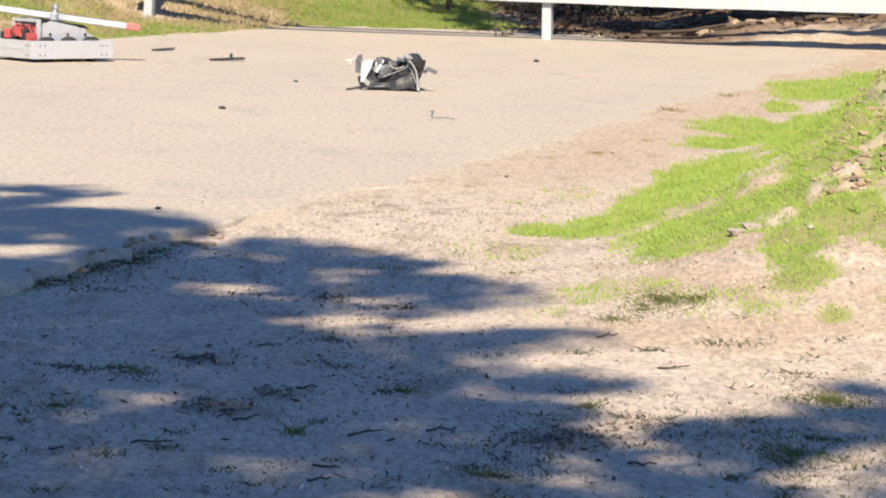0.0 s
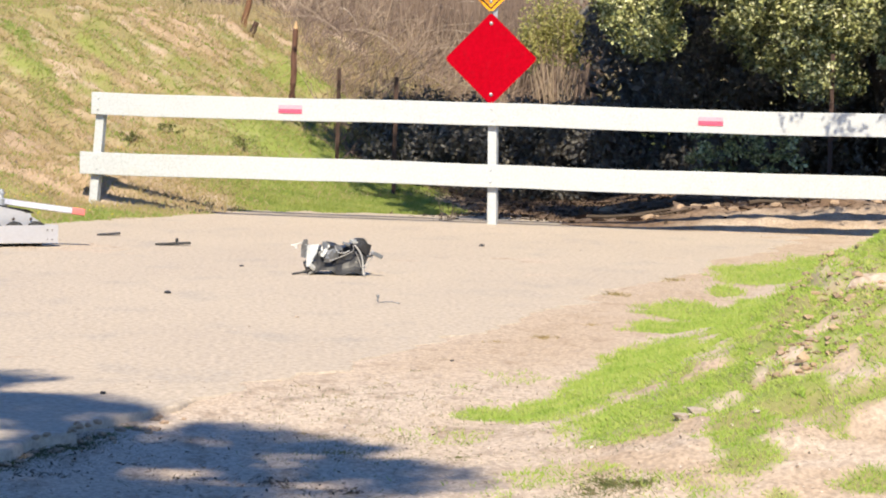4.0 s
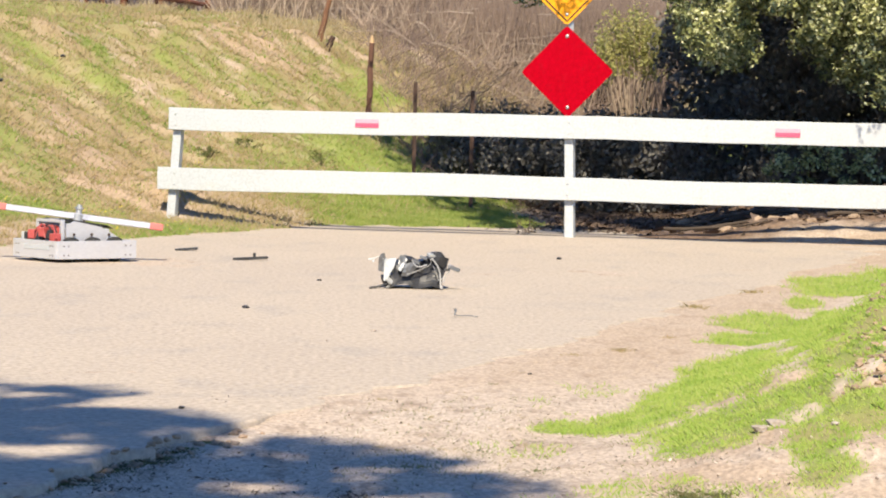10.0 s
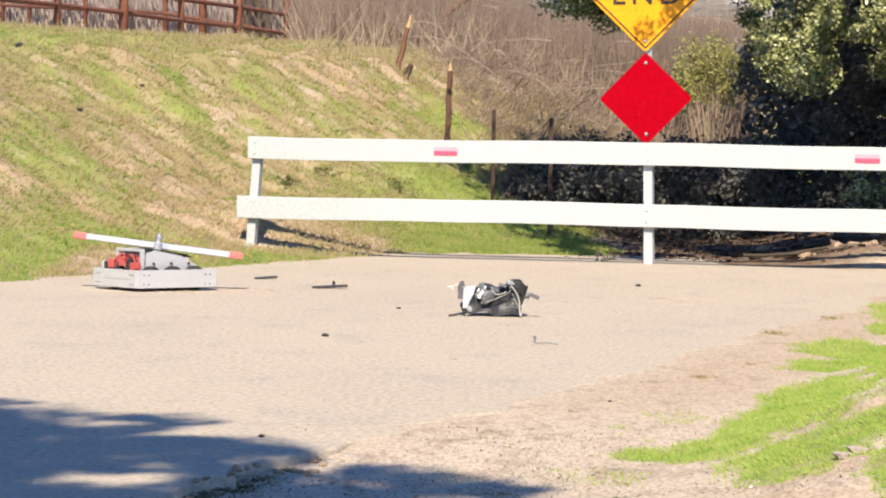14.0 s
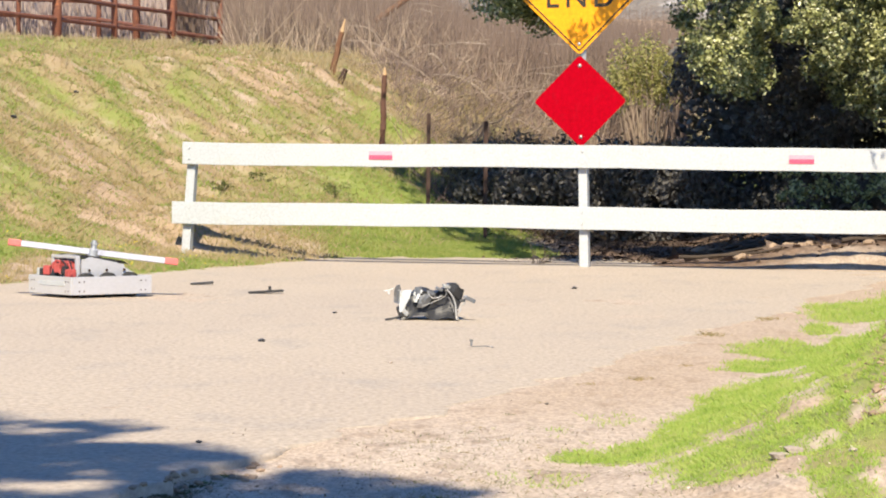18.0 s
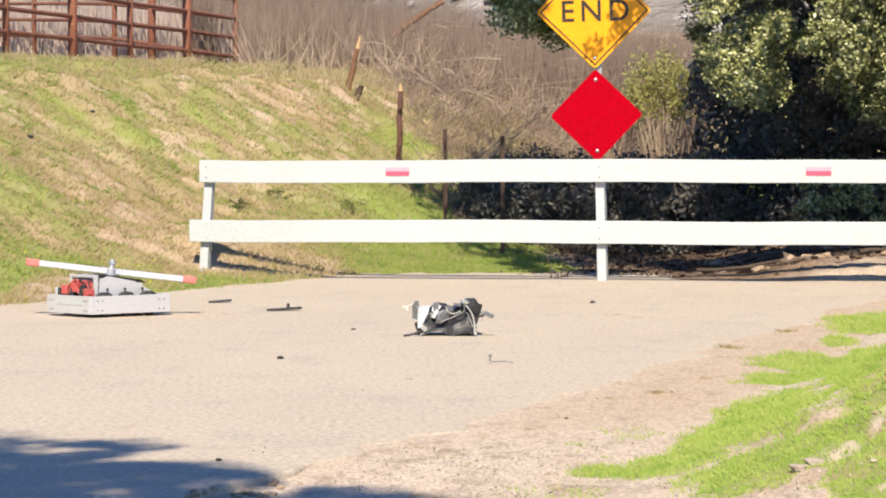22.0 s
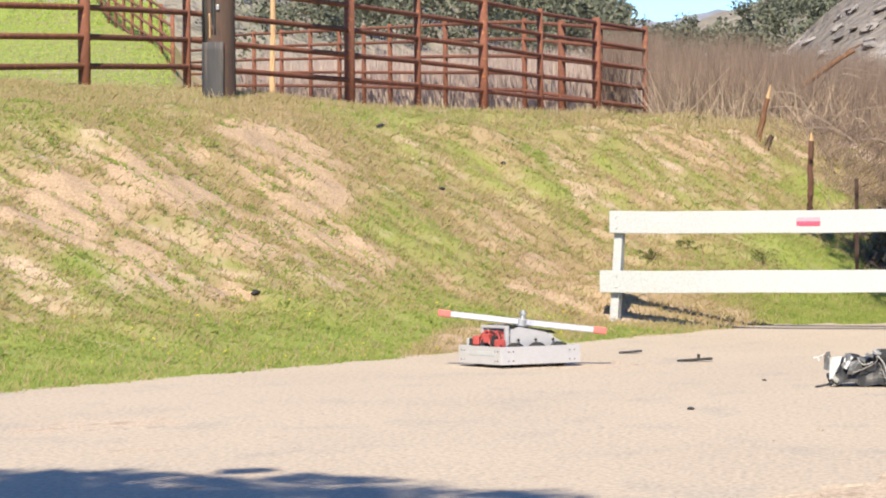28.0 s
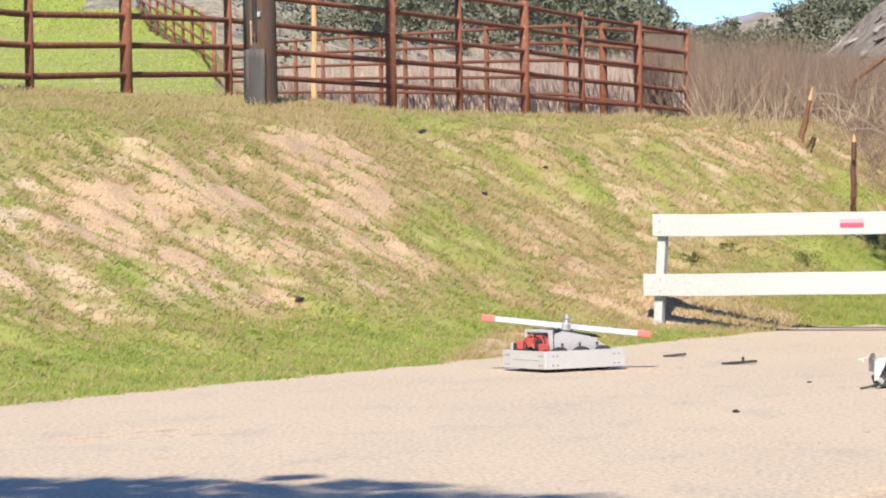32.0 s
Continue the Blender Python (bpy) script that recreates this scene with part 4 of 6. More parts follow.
SKIRT = ([2.7, 3.1, 3.5, 3.8, 4.3, 4.8, 5.1, 5.7, 6.2, 8], [2.4, 1.95, 1.65, 1.85, 2.1, 1.85, 1.35, 1.25, 1.6, 1.5])   # lower edge of the crown
for i in range(105):    # bright sprays on the sunny face of the crown
    x = tr.uniform(3.0, 7.2)
    clump(x, 34.9 + tr.normal(0, 0.2), float(np.interp(x, *SKIRT)) + 0.1 + tr.uniform(0, 2.0), tr.uniform(0.12, 0.26), 150)
for i in range(330):   # the low hanging front of the crown
    x, y = tr.uniform(3.0, 9.5), 35.3 + 3.2 * tr.uniform(0, 1) ** 1.6
    low = float(np.interp(x, *SKIRT)) + 0.15 * abs(sin(x * 3.3 + 0.5)) + 0.08 * (y - 35.2)
    clump(x, y, low + tr.uniform(0, 1) ** 1.2 * 2.6, tr.uniform(0.16, 0.4), 380)
for i in range(70):    # drooping spray past the signs
    f = tr.uniform(0, 1)
    clump(0.9 + 2.4 * f, 36.9 + tr.normal(0, 0.3), 2.6 + 0.75 * f + tr.uniform(-0.12, 1.0) * (0.3 + f), tr.uniform(0.12, 0.3), 130)
for i in range(40):
    x = tr.uniform(0.75, 1.85)
    clump(x, 36.8 + tr.normal(0, 0.25), 3.0 - 0.85 * (x - 0.75) + tr.uniform(-0.05, 0.55 + 0.5 * (x - 0.75)), tr.uniform(0.08, 0.2), 130)
for i in range(12):    # sprays toward the road that dapple the sign and the barrier's end
    clump(1.86 + tr.normal(0, 0.17), 29.2 + tr.normal(0, 0.12), 4.42 + tr.normal(0, 0.2), 0.13, 46)
for i in range(20):
    clump(4.75 + tr.normal(0, 0.42), 27.9 + tr.normal(0, 0.2), 3.42 + tr.normal(0, 0.13), 0.15, 26)
for i in range(34):    # low sprigs in front of the dark hollow
    clump(tr.uniform(3.95, 5.1), 34.75 + tr.normal(0, 0.15), tr.uniform(0.45, 0.95), tr.uniform(0.06, 0.13), 50)
part_mesh("crown", mesh_of("crown", *leaf_cloud(cen, rad, cnt, 0.030, 22, 0.8, 0.9), M_leaf), oak, "many small glossy dark green leaves", kind="stuff")
cen, rad, cnt = [], [], []
for i in range(760):   # the dense upper canopy, which throws the shade behind the barrier
    z = tr.uniform(4.4, 8.0)
    x = tr.uniform(-1.0, 11)
    front = 30.4 - 1.07 * (z - 4.5) + 1.6 * max(0, 1.2 - x) - 1.9 * min(1, max(0, (x - 2.2) * 1.4))
    y = front + tr.uniform(0, 1) * 12.5
    if (x < -0.3 and y + 1.07 * z > 37.5) or (x < 0.6 and y + 1.07 * z > 41.3) or (x < 1.8 and y + 1.07 * z > 44.5) or (1.8 < x < 3.0 and y + 1.07 * z > 43.5):
        continue
    if x > 2.6 and 35.6 < y + 1.07 * z < (39.2 if x < 4.6 else 40.6) and tr.uniform() < 0.9:
        continue
    clump(x, y, z, tr.uniform(0.35, 0.7), 90)
for i in range(260):   # unseen clumps added sunward of the rubble berm to shade it
    x, z = tr.uniform(2.35, 8), tr.uniform(4.7, 6.6)
    reach = tr.uniform(33.0 if x < 3.6 else 33.9, 35.8)
    clump(x, reach - 1.07 * z, z, tr.uniform(0.2, 0.4), 60)
for i in range(70):    # unseen clumps added to keep the spray beside the signs in shade
    z = tr.uniform(5, 7)
    clump(tr.uniform(0.4, 2.8), tr.uniform(39.2, 41.4) - 1.07 * z, z, tr.uniform(0.2, 0.35), 60)
# small unseen clumps added to shade the ground either side of the signs
for i in range(50):
    x, z = tr.choice([tr.uniform(0.6, 0.9), tr.uniform(2.25, 2.4)]), tr.uniform(4.8, 6)
    clump(x, tr.uniform(33.0, 36.0) - 1.07 * z, z, 0.14, 40)
part_mesh("upper_crown", mesh_of("upper_crown", *leaf_cloud(cen, rad, cnt, 0.085, 23), M_leaf), oak, "dense unseen upper canopy of the oak, placed to cast its shade", kind="stuff")
under = tagged(empty("understory", Matrix()), "tangled shrubs under the oak, its shade put into their leaf colour", "shrub")
cen, rad, cnt = [], [], []
for i in range(260):
    x, y = tr.uniform(2.4, 10), tr.uniform(38.6, 41)
    clump(x, y, px_land(x, y) + tr.uniform(0, 1) * (1.0 + 1.3 * (x > 3.4)), tr.uniform(0.2, 0.45), 230)
for i in range(150):
    x, y = tr.uniform(0.55, 3.6), tr.uniform(37.9, 38.9)
    clump(x, y, px_land(x, y) + tr.uniform(0, 1) * min(1.05, 0.45 + 0.5 * (x - 0.4)), tr.uniform(0.14, 0.3), 170)
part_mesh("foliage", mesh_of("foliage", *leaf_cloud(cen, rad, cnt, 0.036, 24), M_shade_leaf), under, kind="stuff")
cen, rad, cnt = [], [], []
# dark backing added so that no lit ground shows through the hollow
for i in range(700):
    x, y = tr.uniform(3.75, 10), tr.uniform(39.8, 44.5)
    clump(x, y, 0.2 + tr.uniform(0, 1) * (2.0 + 3.0 * (x > 3.6)), tr.uniform(0.3, 0.5), 110)
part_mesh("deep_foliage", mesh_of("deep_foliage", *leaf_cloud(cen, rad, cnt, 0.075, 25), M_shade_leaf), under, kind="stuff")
for i in range(24):
    x, y = tr.uniform(2.6, 9), tr.uniform(39, 41.5)
    p0 = Vector((x, y, px_land(x, y) - 0.05))
    part("stem", limb_mesh([(bend(p0, p0 + Vector((tr.normal(0, 0.3), 0, tr.uniform(0.8, 1.5))), 4, 0.05, tr), 0.02, 0.006)], 6), M_bark, under)



# ---- the tree behind the camera, whose shade lies over the near ground ----
sr = np.random.default_rng(31)
SH = 1 / tan(radians(SUN_EL))
shade = tagged(empty("shade_tree", Matrix()), "large spreading oak that shades the near ground", "tree")
cen, rad, cnt = [], [], []
edge_y = ([-9, -5, -3.3, -2.0, -1.5, -1.15, -0.67, -0.6, -0.16, 0.0, 0.13, 0.42, 0.5, 0.57, 0.62, 0.68, 0.8, 0.98, 1.2, 1.5, 3.0],
          [15.5, 15.3, 15.3, 14.5, 14.0, 13.75, 12.9, 12.5, 12.2, 11.95, 11.65, 11.25, 10.75, 10.2, 9.8, 9.4, 9.0, 8.6, 8.9, 9.2, 9.3])
HOLES = ((-0.44, 10.9, 0.1, 0.2), (0.22, 9.2, 0.1, 0.14), (0.40, 10.24, 0.15, 0.28), (0.53, 9.42, 0.12, 0.25), (0.8, 9.34, 0.14, 0.31), (0.89, 8.54, 0.09, 0.2),
         (1.09, 8.74, 0.12, 0.16), (-1.22, 11.56, 0.16, 0.12), (-1.2, 13.34, 0.13, 0.1), (0.55, 8.66, 0.05, 0.08), (0.71, 8.3, 0.05, 0.1))
for i in range(9500):
    x, y = sr.uniform(-9, 3.0), sr.uniform(1.5, 16)
    e = float(np.interp(x, *edge_y))
    lobe = (float(fbm(x * 1.5, 0.4, 35, 3)) - 0.5) * (0.35 if x > -2 else 1.0)
    d = e + lobe - y
    tau = float(sstep(-0.12, 0.3, d)) * (0.5 + 1.2 * float(sstep(0.3, 0.62, fbm(x * 1.9, y * 1.3, 37, 3)))) + 0.25 * float(sstep(2.2, 4.5, d))
    tau += 0.6 * float(sstep(0.3, 1.0, d) * sstep(0.3, -0.3, x))
    tau += 0.8 * (-0.5 < d < 0.1) * (float(fbm(x * 2.2, y * 2.2, 39, 2)) > 0.69)
    if sr.uniform() > tau * 0.62:
        continue
    if sr.uniform() < 0.93 and any(((x - hx) / (hw + 0.1)) ** 2 + ((y - hy) / (hd + 0.11)) ** 2 < 1 for hx, hy, hw, hd in HOLES):
        continue
    z = sr.uniform(7.8, 9.8)
    clump(x - 0.06 * z * SH, y - z * SH, z, sr.uniform(0.10, 0.24), 40)
part_mesh("crown", mesh_of("crown", *leaf_cloud(cen, rad, cnt, 0.07, 32), M_leaf), shade, kind="stuff")
part("trunk", limb_mesh([(bend((-5.5, -4.5, -0.3), (-4.8, -3.5, 5.0), 5, 0.08, sr), 0.5, 0.35)]), M_bark, shade, smooth=True)
for x, y in ((-7.5, 3.5), (-4, 4.5), (-1.5, 2), (0.8, -1), (-3, -0.5)):
    part("limb", limb_mesh([(bend((-4.8, -3.5, 5.0), (x, y, 8.6), 5, 0.2, sr), 0.22, 0.05)]), M_bark, shade, smooth=True)


# ---- dry thickets ----
def stems(n, y0, y1, a0, a1, top, seed, width, lean, short=0.55):
    """Upright stems whose tips reach a given slant line over the land."""
    r = np.random.default_rng(seed)
    y = r.uniform(y0, y1, n)
    q = r.uniform(a0, a1, n)
    x = q * y
    z = land(x, y) - 0.1
    tipz = 1.25 + np.interp(q, *top) * y * r.uniform(short, 1.0, n) * (0.9 + 0.2 * vnoise(q * 90, y * 0.1, seed))
    h = np.maximum(tipz - z, r.uniform(0.25, 0.7, n))
    return blades(np.stack([x, y, z], -1), h, width, lean, seed + 1, True)


V, F = stems(9000, 60.5, 76, -0.068, -0.05, ([-0.068, -0.05], [0.053, 0.054]), 40, 0.009, 0.12)
stuff("willow_thicket", V, F, M_stalk, "bare grey-brown willow thicket of thin upright stems", "thicket")
V, F = stems(30000, 47, 72, -0.051, 0.085, ([-0.068, -0.03, 0.0, 0.03, 0.06, 0.16], [0.055, 0.053, 0.047, 0.040, 0.040, 0.036]), 41, 0.009, 0.2)
stuff("willow_thicket", V, F, M_stalk, "bare grey-brown willow thicket of thin upright stems", "thicket")
V, F = stems(5200, 46, 62, -0.05, 0.06, ([-0.068, 0.0, 0.03, 0.06], [0.045, 0.040, 0.028, 0.025]), 43, 0.010, 0.5)
stuff("leaning_stems", V, F, M_pale, "pale bare stems leaning through the thicket", "thicket")
r = np.random.default_rng(45)
n = 30000
q = r.uniform(-0.178, -0.052, n)
y = np.interp(-q, [0.055, 0.094, 0.116, 0.15, 0.176], [58.6, 66, 70, 80, 87]) + 1.0 + 16 * r.uniform(0, 1, n)
x = q * y
z = land(x, y) - 0.1
h = np.maximum(1.25 + y * 0.047 * r.uniform(0.55, 1.0, n) * (0.85 + 0.3 * vnoise(q * 60, y * 0.1, 46)) - z, r.uniform(0.3, 0.8, n))
V, F = blades(np.stack([x, y, z], -1), h, 0.014, 0.13, 47, True)
stuff("dry_reeds", V, F, M_reed, "dry pale reeds behind the corral", "reeds")
r = np.random.default_rng(50)
n = 9000
y = r.uniform(38.0, 48, n)
x = 0.3 + r.uniform(0, 1, n) * 3.6 - (y - 38) * 0.10
P = np.stack([x, y, land(x, y)], -1)
V, F = blades(P, r.uniform(0.08, 0.5, n), 0.007, 1.5, 51, True)
stuff("brush_tangle", V, F, M_stalk, "tangle of dry brush beside the old fence", "brush")
r = np.random.default_rng(52)
for i in range(16):
    y0 = r.uniform(38.5, 46)
    x0 = r.uniform(0.0, 3.2) - (y0 - 38) * 0.06
    z0 = px_land(x0, y0)
    a = r.uniform(0, pi)
    ln = r.uniform(0.5, 1.3)
    br = tagged(empty("dead_branch", Matrix.Translation((x0, y0, z0))), "bare grey dead branch among the brush", "branch", "dead branches")
    bm = bmesh.new()
    tip = Vector((cos(a) * ln, 0.2, sin(a) * ln * 0.7 + 0.1))
    main = bend((0, 0, -0.05), tip, 5, 0.05, r)
    sweep(bm, main, 0.014, 0.006, 6)
    for k in (2, 3, 4):
        rod(bm, main[k], main[k] + Vector(r.normal(0, 0.16, 3)) + Vector((0, 0, 0.14)), 0.008, 0.003, 5)
    part("wood", bm, M_pale, br)

# arching pale canes through the thicket
r = np.random.default_rng(57)
n = 90
V, F = [], []
for i in range(n):
    y0 = r.uniform(43.5, 53)
    x0 = r.uniform(-0.012, 0.064) * y0
    ln, side, top, curl = r.uniform(0.3, 1.2), r.choice([-1, 1]), r.uniform(0.15, 0.65), r.uniform(1.2, 2.6)
    w = r.uniform(0.006, 0.011)
    z0 = px_land(x0, y0) + r.uniform(-0.05, 0.25) * (y0 > 47)
    base_i = len(V)
    for k in range(8):
        f = k / 7
        px, pz = x0 + side * ln * f * (0.4 + 0.6 * f), z0 + top * sin(f * curl) + 0.02 * sin(9 * f + i)
        V += [(px - w * (1 - 0.6 * f), y0, pz), (px + w * (1 - 0.6 * f), y0 + 0.01, pz + w)]
        if k:
            q = base_i + 2 * k
            F.append((q - 2, q - 1, q + 1, q))
stuff("arching_canes", V, F, M_cane, "pale arching dead canes tangled through the thicket", "brush")
LOG_A, LOG_B = Vector((-0.09, 0, 3.17)), Vector((0.38, 0, 3.46))
log = tagged(empty("dead_log", Matrix.Translation((0.0, 50.0, 0.0))), "brown broken dead limb leaning out of the thicket", "branch", "dead branches")
bm = bmesh.new()
sweep(bm, [LOG_A - Vector((0.35, 0, 0.25)), LOG_A, LOG_A.lerp(LOG_B, 0.55) + Vector((0, 0, 0.02)), LOG_B], 0.05, 0.028, 8)
part("limb", bm, M_wood, log)
bm = bmesh.new()
sweep(bm, [LOG_A.lerp(LOG_B, 0.5), LOG_A.lerp(LOG_B, 0.75) + Vector((0.03, 0, 0.09)), LOG_B + Vector((0.12, 0, 0.1))], 0.02, 0.008, 6)
part("snag", bm, M_wood, log)
# straw along the top of the bank and round the foot of the pole
def crest_keep(x, y):
    u, s = bank_coords(x, y)
    return sstep(4.3, 5.0, s) * sstep(7.6, 6.4, s) * sstep(0.45, 0.62, fbm(x * 1.6, y * 1.1, 58)) + 0.9 * sstep(0.9, 0.3, np.hypot(x + 7.0, (y - 37.5) * 0.8))


pts = scatter(16000, -9.5, -1.5, 27, 43, crest_keep, 58)
stuff("crest_straw", *blades(pts, np.random.default_rng(59).uniform(0.04, 0.17, len(pts)), 0.007, 0.5, 60, True), M_straw, "pale dry straw along the top of the bank", "grass")

# yellow-green shrub behind the signs
shrub = tagged(empty("shrub", Matrix()), "yellow-green shrub behind the diamond signs", "shrub")
cen, rad, cnt = [], [], []
r = np.random.default_rng(55)
base = Vector((3.2, 44.0, px_land(3.2, 44.0)))
for i in range(30):
    tip = base + Vector((r.uniform(-0.45, 0.5), r.uniform(-0.4, 0.4), 0))
    tip.z = r.uniform(2.1, 2.5) - 0.9 * (tip.x - base.x) ** 2
    bm = bmesh.new()
    rod(bm, base + Vector((r.normal(0, 0.08), 0, -0.05)), tip, 0.012, 0.004, 5)
    part("stem", bm, M_pale, shrub)
    for f in (0.78, 0.87, 0.95, 1.02):
        c = base.lerp(tip, f)
        clump(c.x, c.y, c.z, 0.12, 48)
V, F = leaf_cloud(cen, rad, cnt, 0.026, 56, 1.2)
part_mesh("foliage", mesh_of("foliage", V, F, M_shrub), shrub, "fine yellow-green leaves", kind="stuff")

# far trees on the hillsides
cen, rad, cnt = [], [], []
r = np.random.default_rng(60)
for i in range(70):
    d = r.uniform(105, 150)
    q = -0.075 - 0.11 * r.uniform(0, 1) ** 2.2
    z = 1.25 + d * (r.uniform(0.042, 0.068) + 0.012 * (q < -0.1))
    for k in range(5):
        clump(q * d + r.normal(0, 1.0), d + r.normal(0, 1), z + r.normal(0, 0.5), r.uniform(0.45, 1.0), 120)
for i in range(60):
    q = r.uniform(-0.062, 0.03)
    d = r.uniform(152, 170)
    z = 1.25 + d * float(np.interp(q, [-0.062, -0.045, -0.03, -0.015, 0.03], [0.046, 0.051, 0.050, 0.058, 0.07])) - r.exponential(0.9)
    for k in range(4):
        clump(q * d + r.normal(0, 0.8), d, z + r.normal(0, 0.4), r.uniform(0.4, 0.9), 120)
for k in range(10):
    clump(-0.0645 * 140 + r.normal(0, 0.5), 140, 1.25 + 140 * 0.057 + r.normal(0, 0.45), 0.4, 90)
V, F = leaf_cloud(cen, rad, cnt, 0.12, 61, 0.85)
stuff("far_oaks", V, F, M_far_leaf, "dark green oaks scattered over the far hillsides", "woods")

# pale outcrops on the rocky hill
r = np.random.default_rng(63)
for i in range(150):
    us, ys, zs = ROCKS
    j, k = int(np.searchsorted(us, r.uniform(-6, 9))), int(r.uniform(12, 44))
    bm = bmesh.new()
    bmesh.ops.create_icosphere(bm, subdivisions=2, radius=1)
    for v in bm.verts:
        v.co *= 1 + 0.45 * noise.noise(v.co * 1.7 + Vector((i, 0, 0))) + 0.3 * noise.noise(v.co * 4.5 + Vector((0, i, 0)))
    w = r.uniform(0.12, 0.5)
    bmesh.ops.transform(bm, matrix=Matrix.Rotation(-0.35 + r.normal(0, 0.15), 4, "Y") @ Matrix.Diagonal((w, 0.5, w * r.uniform(0.25, 0.6), 1)), verts=bm.verts)
    o = part("rock_outcrop", bm, M_outcrop, None)
    o.location = (us[j], ys[k], zs[k, j] + 0.08)
    tagged(o, "pale grey rock outcrop on the hillside", "rock", "outcrops")


# ---- loose stones, litter and weeds on the ground ----
def stone(x, y, w, mat, label, flat=0.6, name="stone"):
    bm = bmesh.new()
    bmesh.ops.create_icosphere(bm, subdivisions=2, radius=0.5)
    for v in bm.verts:
        v.co *= 1 + 0.5 * noise.noise(v.co * 2.3 + Vector((x * 7, y * 3, 0)))
        v.co.z *= flat
    bmesh.ops.scale(bm, vec=(w, w, w), verts=bm.verts)
    o = part(name, bm, mat, None)
    zz = max(px_land(x, y), 0.0 if x < np.interp(y, *ROAD_EDGE) and bank_coords(x, y)[1] < 0.2 else -1)
    o.location = (x, y, zz + w * flat * 0.25)
    return tagged(o, label, "stone", "loose stones")


for x, y, w in ((-0.83, 19.74, 0.045), (1.4, 26.8, 0.05), (-0.81, 13.3, 0.025), (-0.46, 22.9, 0.035), (1.34, 33.2, 0.08), (0.68, 15.4, 0.02)):
    stone(x, y, w, M_plastic, "small dark stone lying on the road", 0.55)
for x, y, w in ((-5.0, 28.62, 0.085), (-5.67, 29.94, 0.04), (-3.6, 36.58, 0.06), (-4.07, 34.8, 0.07), (-4.9, 36.08, 0.10)):
    stone(x, y, w, M_plastic, "dark clod on the grassy bank", 0.6)
for x, y, w in ((1.33, 11.62, 0.06), (1.40, 11.74, 0.07), (1.36, 11.68, 0.04), (-0.06, 17.96, 0.03), (1.55, 11.3, 0.03), (1.7, 12.4, 0.035)):
    stone(x, y, w, M_stone, "pale stone in the short grass", 0.5)
r = np.random.default_rng(70)
for i in range(110):   # clods and rubble on the mound and at the crumbled asphalt edge
    if i < 34:
        x, y, w = r.uniform(1.95, 2.8), r.uniform(12.6, 17.5), r.uniform(0.012, 0.035)
    else:
        y = r.uniform(9.9, 12.7)
        x, w = float(np.interp(y, *ROAD_EDGE)) + r.normal(0.03, 0.06), r.uniform(0.012, 0.04)
    stone(x, y, w, M_clod, "crumbly clod of dry soil" if i < 34 else "chip of broken asphalt", 0.6)
for i in range(40):   # rubble beyond the barrier
    x, y, w = r.uniform(3.0, 5.9), r.uniform(31.9, 34.4), r.uniform(0.04, 0.15)
    stone(x, y, w, M_clod, "clod of dry soil in the rubble berm", 0.6)


def tuft(x, y, w, n, h, mat, label, seed, flat=1.0, thick=0.0022):
    rr = np.random.default_rng(seed)
    a, q = rr.uniform(0, 2 * pi, n), np.abs(rr.normal(0, 0.5, n))
    px, py = x + np.cos(a) * q * w / 2, y + np.sin(a) * q * w * 0.9 * flat
    V, F = blades(np.stack([px, py, land(px, py)], -1), rr.uniform(0.25, 0.7, n) * h, thick, 1.1, seed + 1)
    o = new("weed_tuft", mesh_of("weed_tuft", V, F, mat))
    return tagged(o, label, "weeds", "weed tufts", "stuff")


for k, (x, y, w, n, h) in enumerate(((0.98, 10.5, 0.3, 1500, 0.03), (0.80, 10.22, 0.26, 700, 0.024), (1.08, 10.45, 0.16, 500, 0.03), (0.9, 10.35, 0.25, 300, 0.026), (1.28, 8.75, 0.34, 700, 0.032), (1.06, 7.85, 0.5, 700, 0.035), (0.13, 8.75, 0.09, 160, 0.03), (0.61, 8.55, 0.12, 200, 0.03),
                                     (-0.15, 8.0, 0.1, 60, 0.05), (0.3, 7.5, 0.14, 120, 0.03), (-0.75, 8.3, 0.25, 260, 0.03), (0.15, 11.7, 0.3, 260, 0.025), (0.55, 11.6, 0.3, 300, 0.022), (0.38, 12.2, 0.22, 200, 0.022), (-0.6, 9.0, 0.16, 120, 0.03))):
    tuft(x, y, w, n, h, M_weed, "low trampled green weeds on dry soil", 100 + 2 * k, 1.0)
for k, (x, y, w, n, h) in enumerate(((1.22, 16.95, 0.14, 130, 0.035), (1.95, 20.8, 0.2, 140, 0.05), (0.95, 16.6, 0.12, 60, 0.025), (2.5, 22.6, 0.2, 120, 0.05), (0.0, 13.9, 0.12, 110, 0.02), (0.66, 15.5, 0.16, 60, 0.02), (1.55, 18.0, 0.15, 80, 0.03))):
    tuft(x, y, w, n, h, M_mixed, "small dry tuft at the road's edge", 140 + 2 * k, 1.0, 0.003)
rr = np.random.default_rng(180)
for k in range(30):
    y = rr.uniform(11.7, 14.8)
    tuft(-0.1 + (y - 11.7) * 0.1 + rr.uniform(0, 0.6), y, rr.uniform(0.06, 0.2), int(rr.uniform(25, 80)), 0.022, M_mixed if k % 3 else M_weed, "thin half-dry tuft on the bare dirt", 500 + 2 * k, 1.0)
rr = np.random.default_rng(190)
xs, ys = [], []
for k in range(120):
    cx, cy = rr.uniform(-1.3, 1.5), 6.7 + 3.4 * rr.uniform(0, 1) ** 1.7
    m = int(rr.uniform(25, 90))
    xs.append(cx + rr.normal(0, rr.uniform(0.012, 0.045), m))
    ys.append(cy + rr.normal(0, rr.uniform(0.015, 0.05), m))
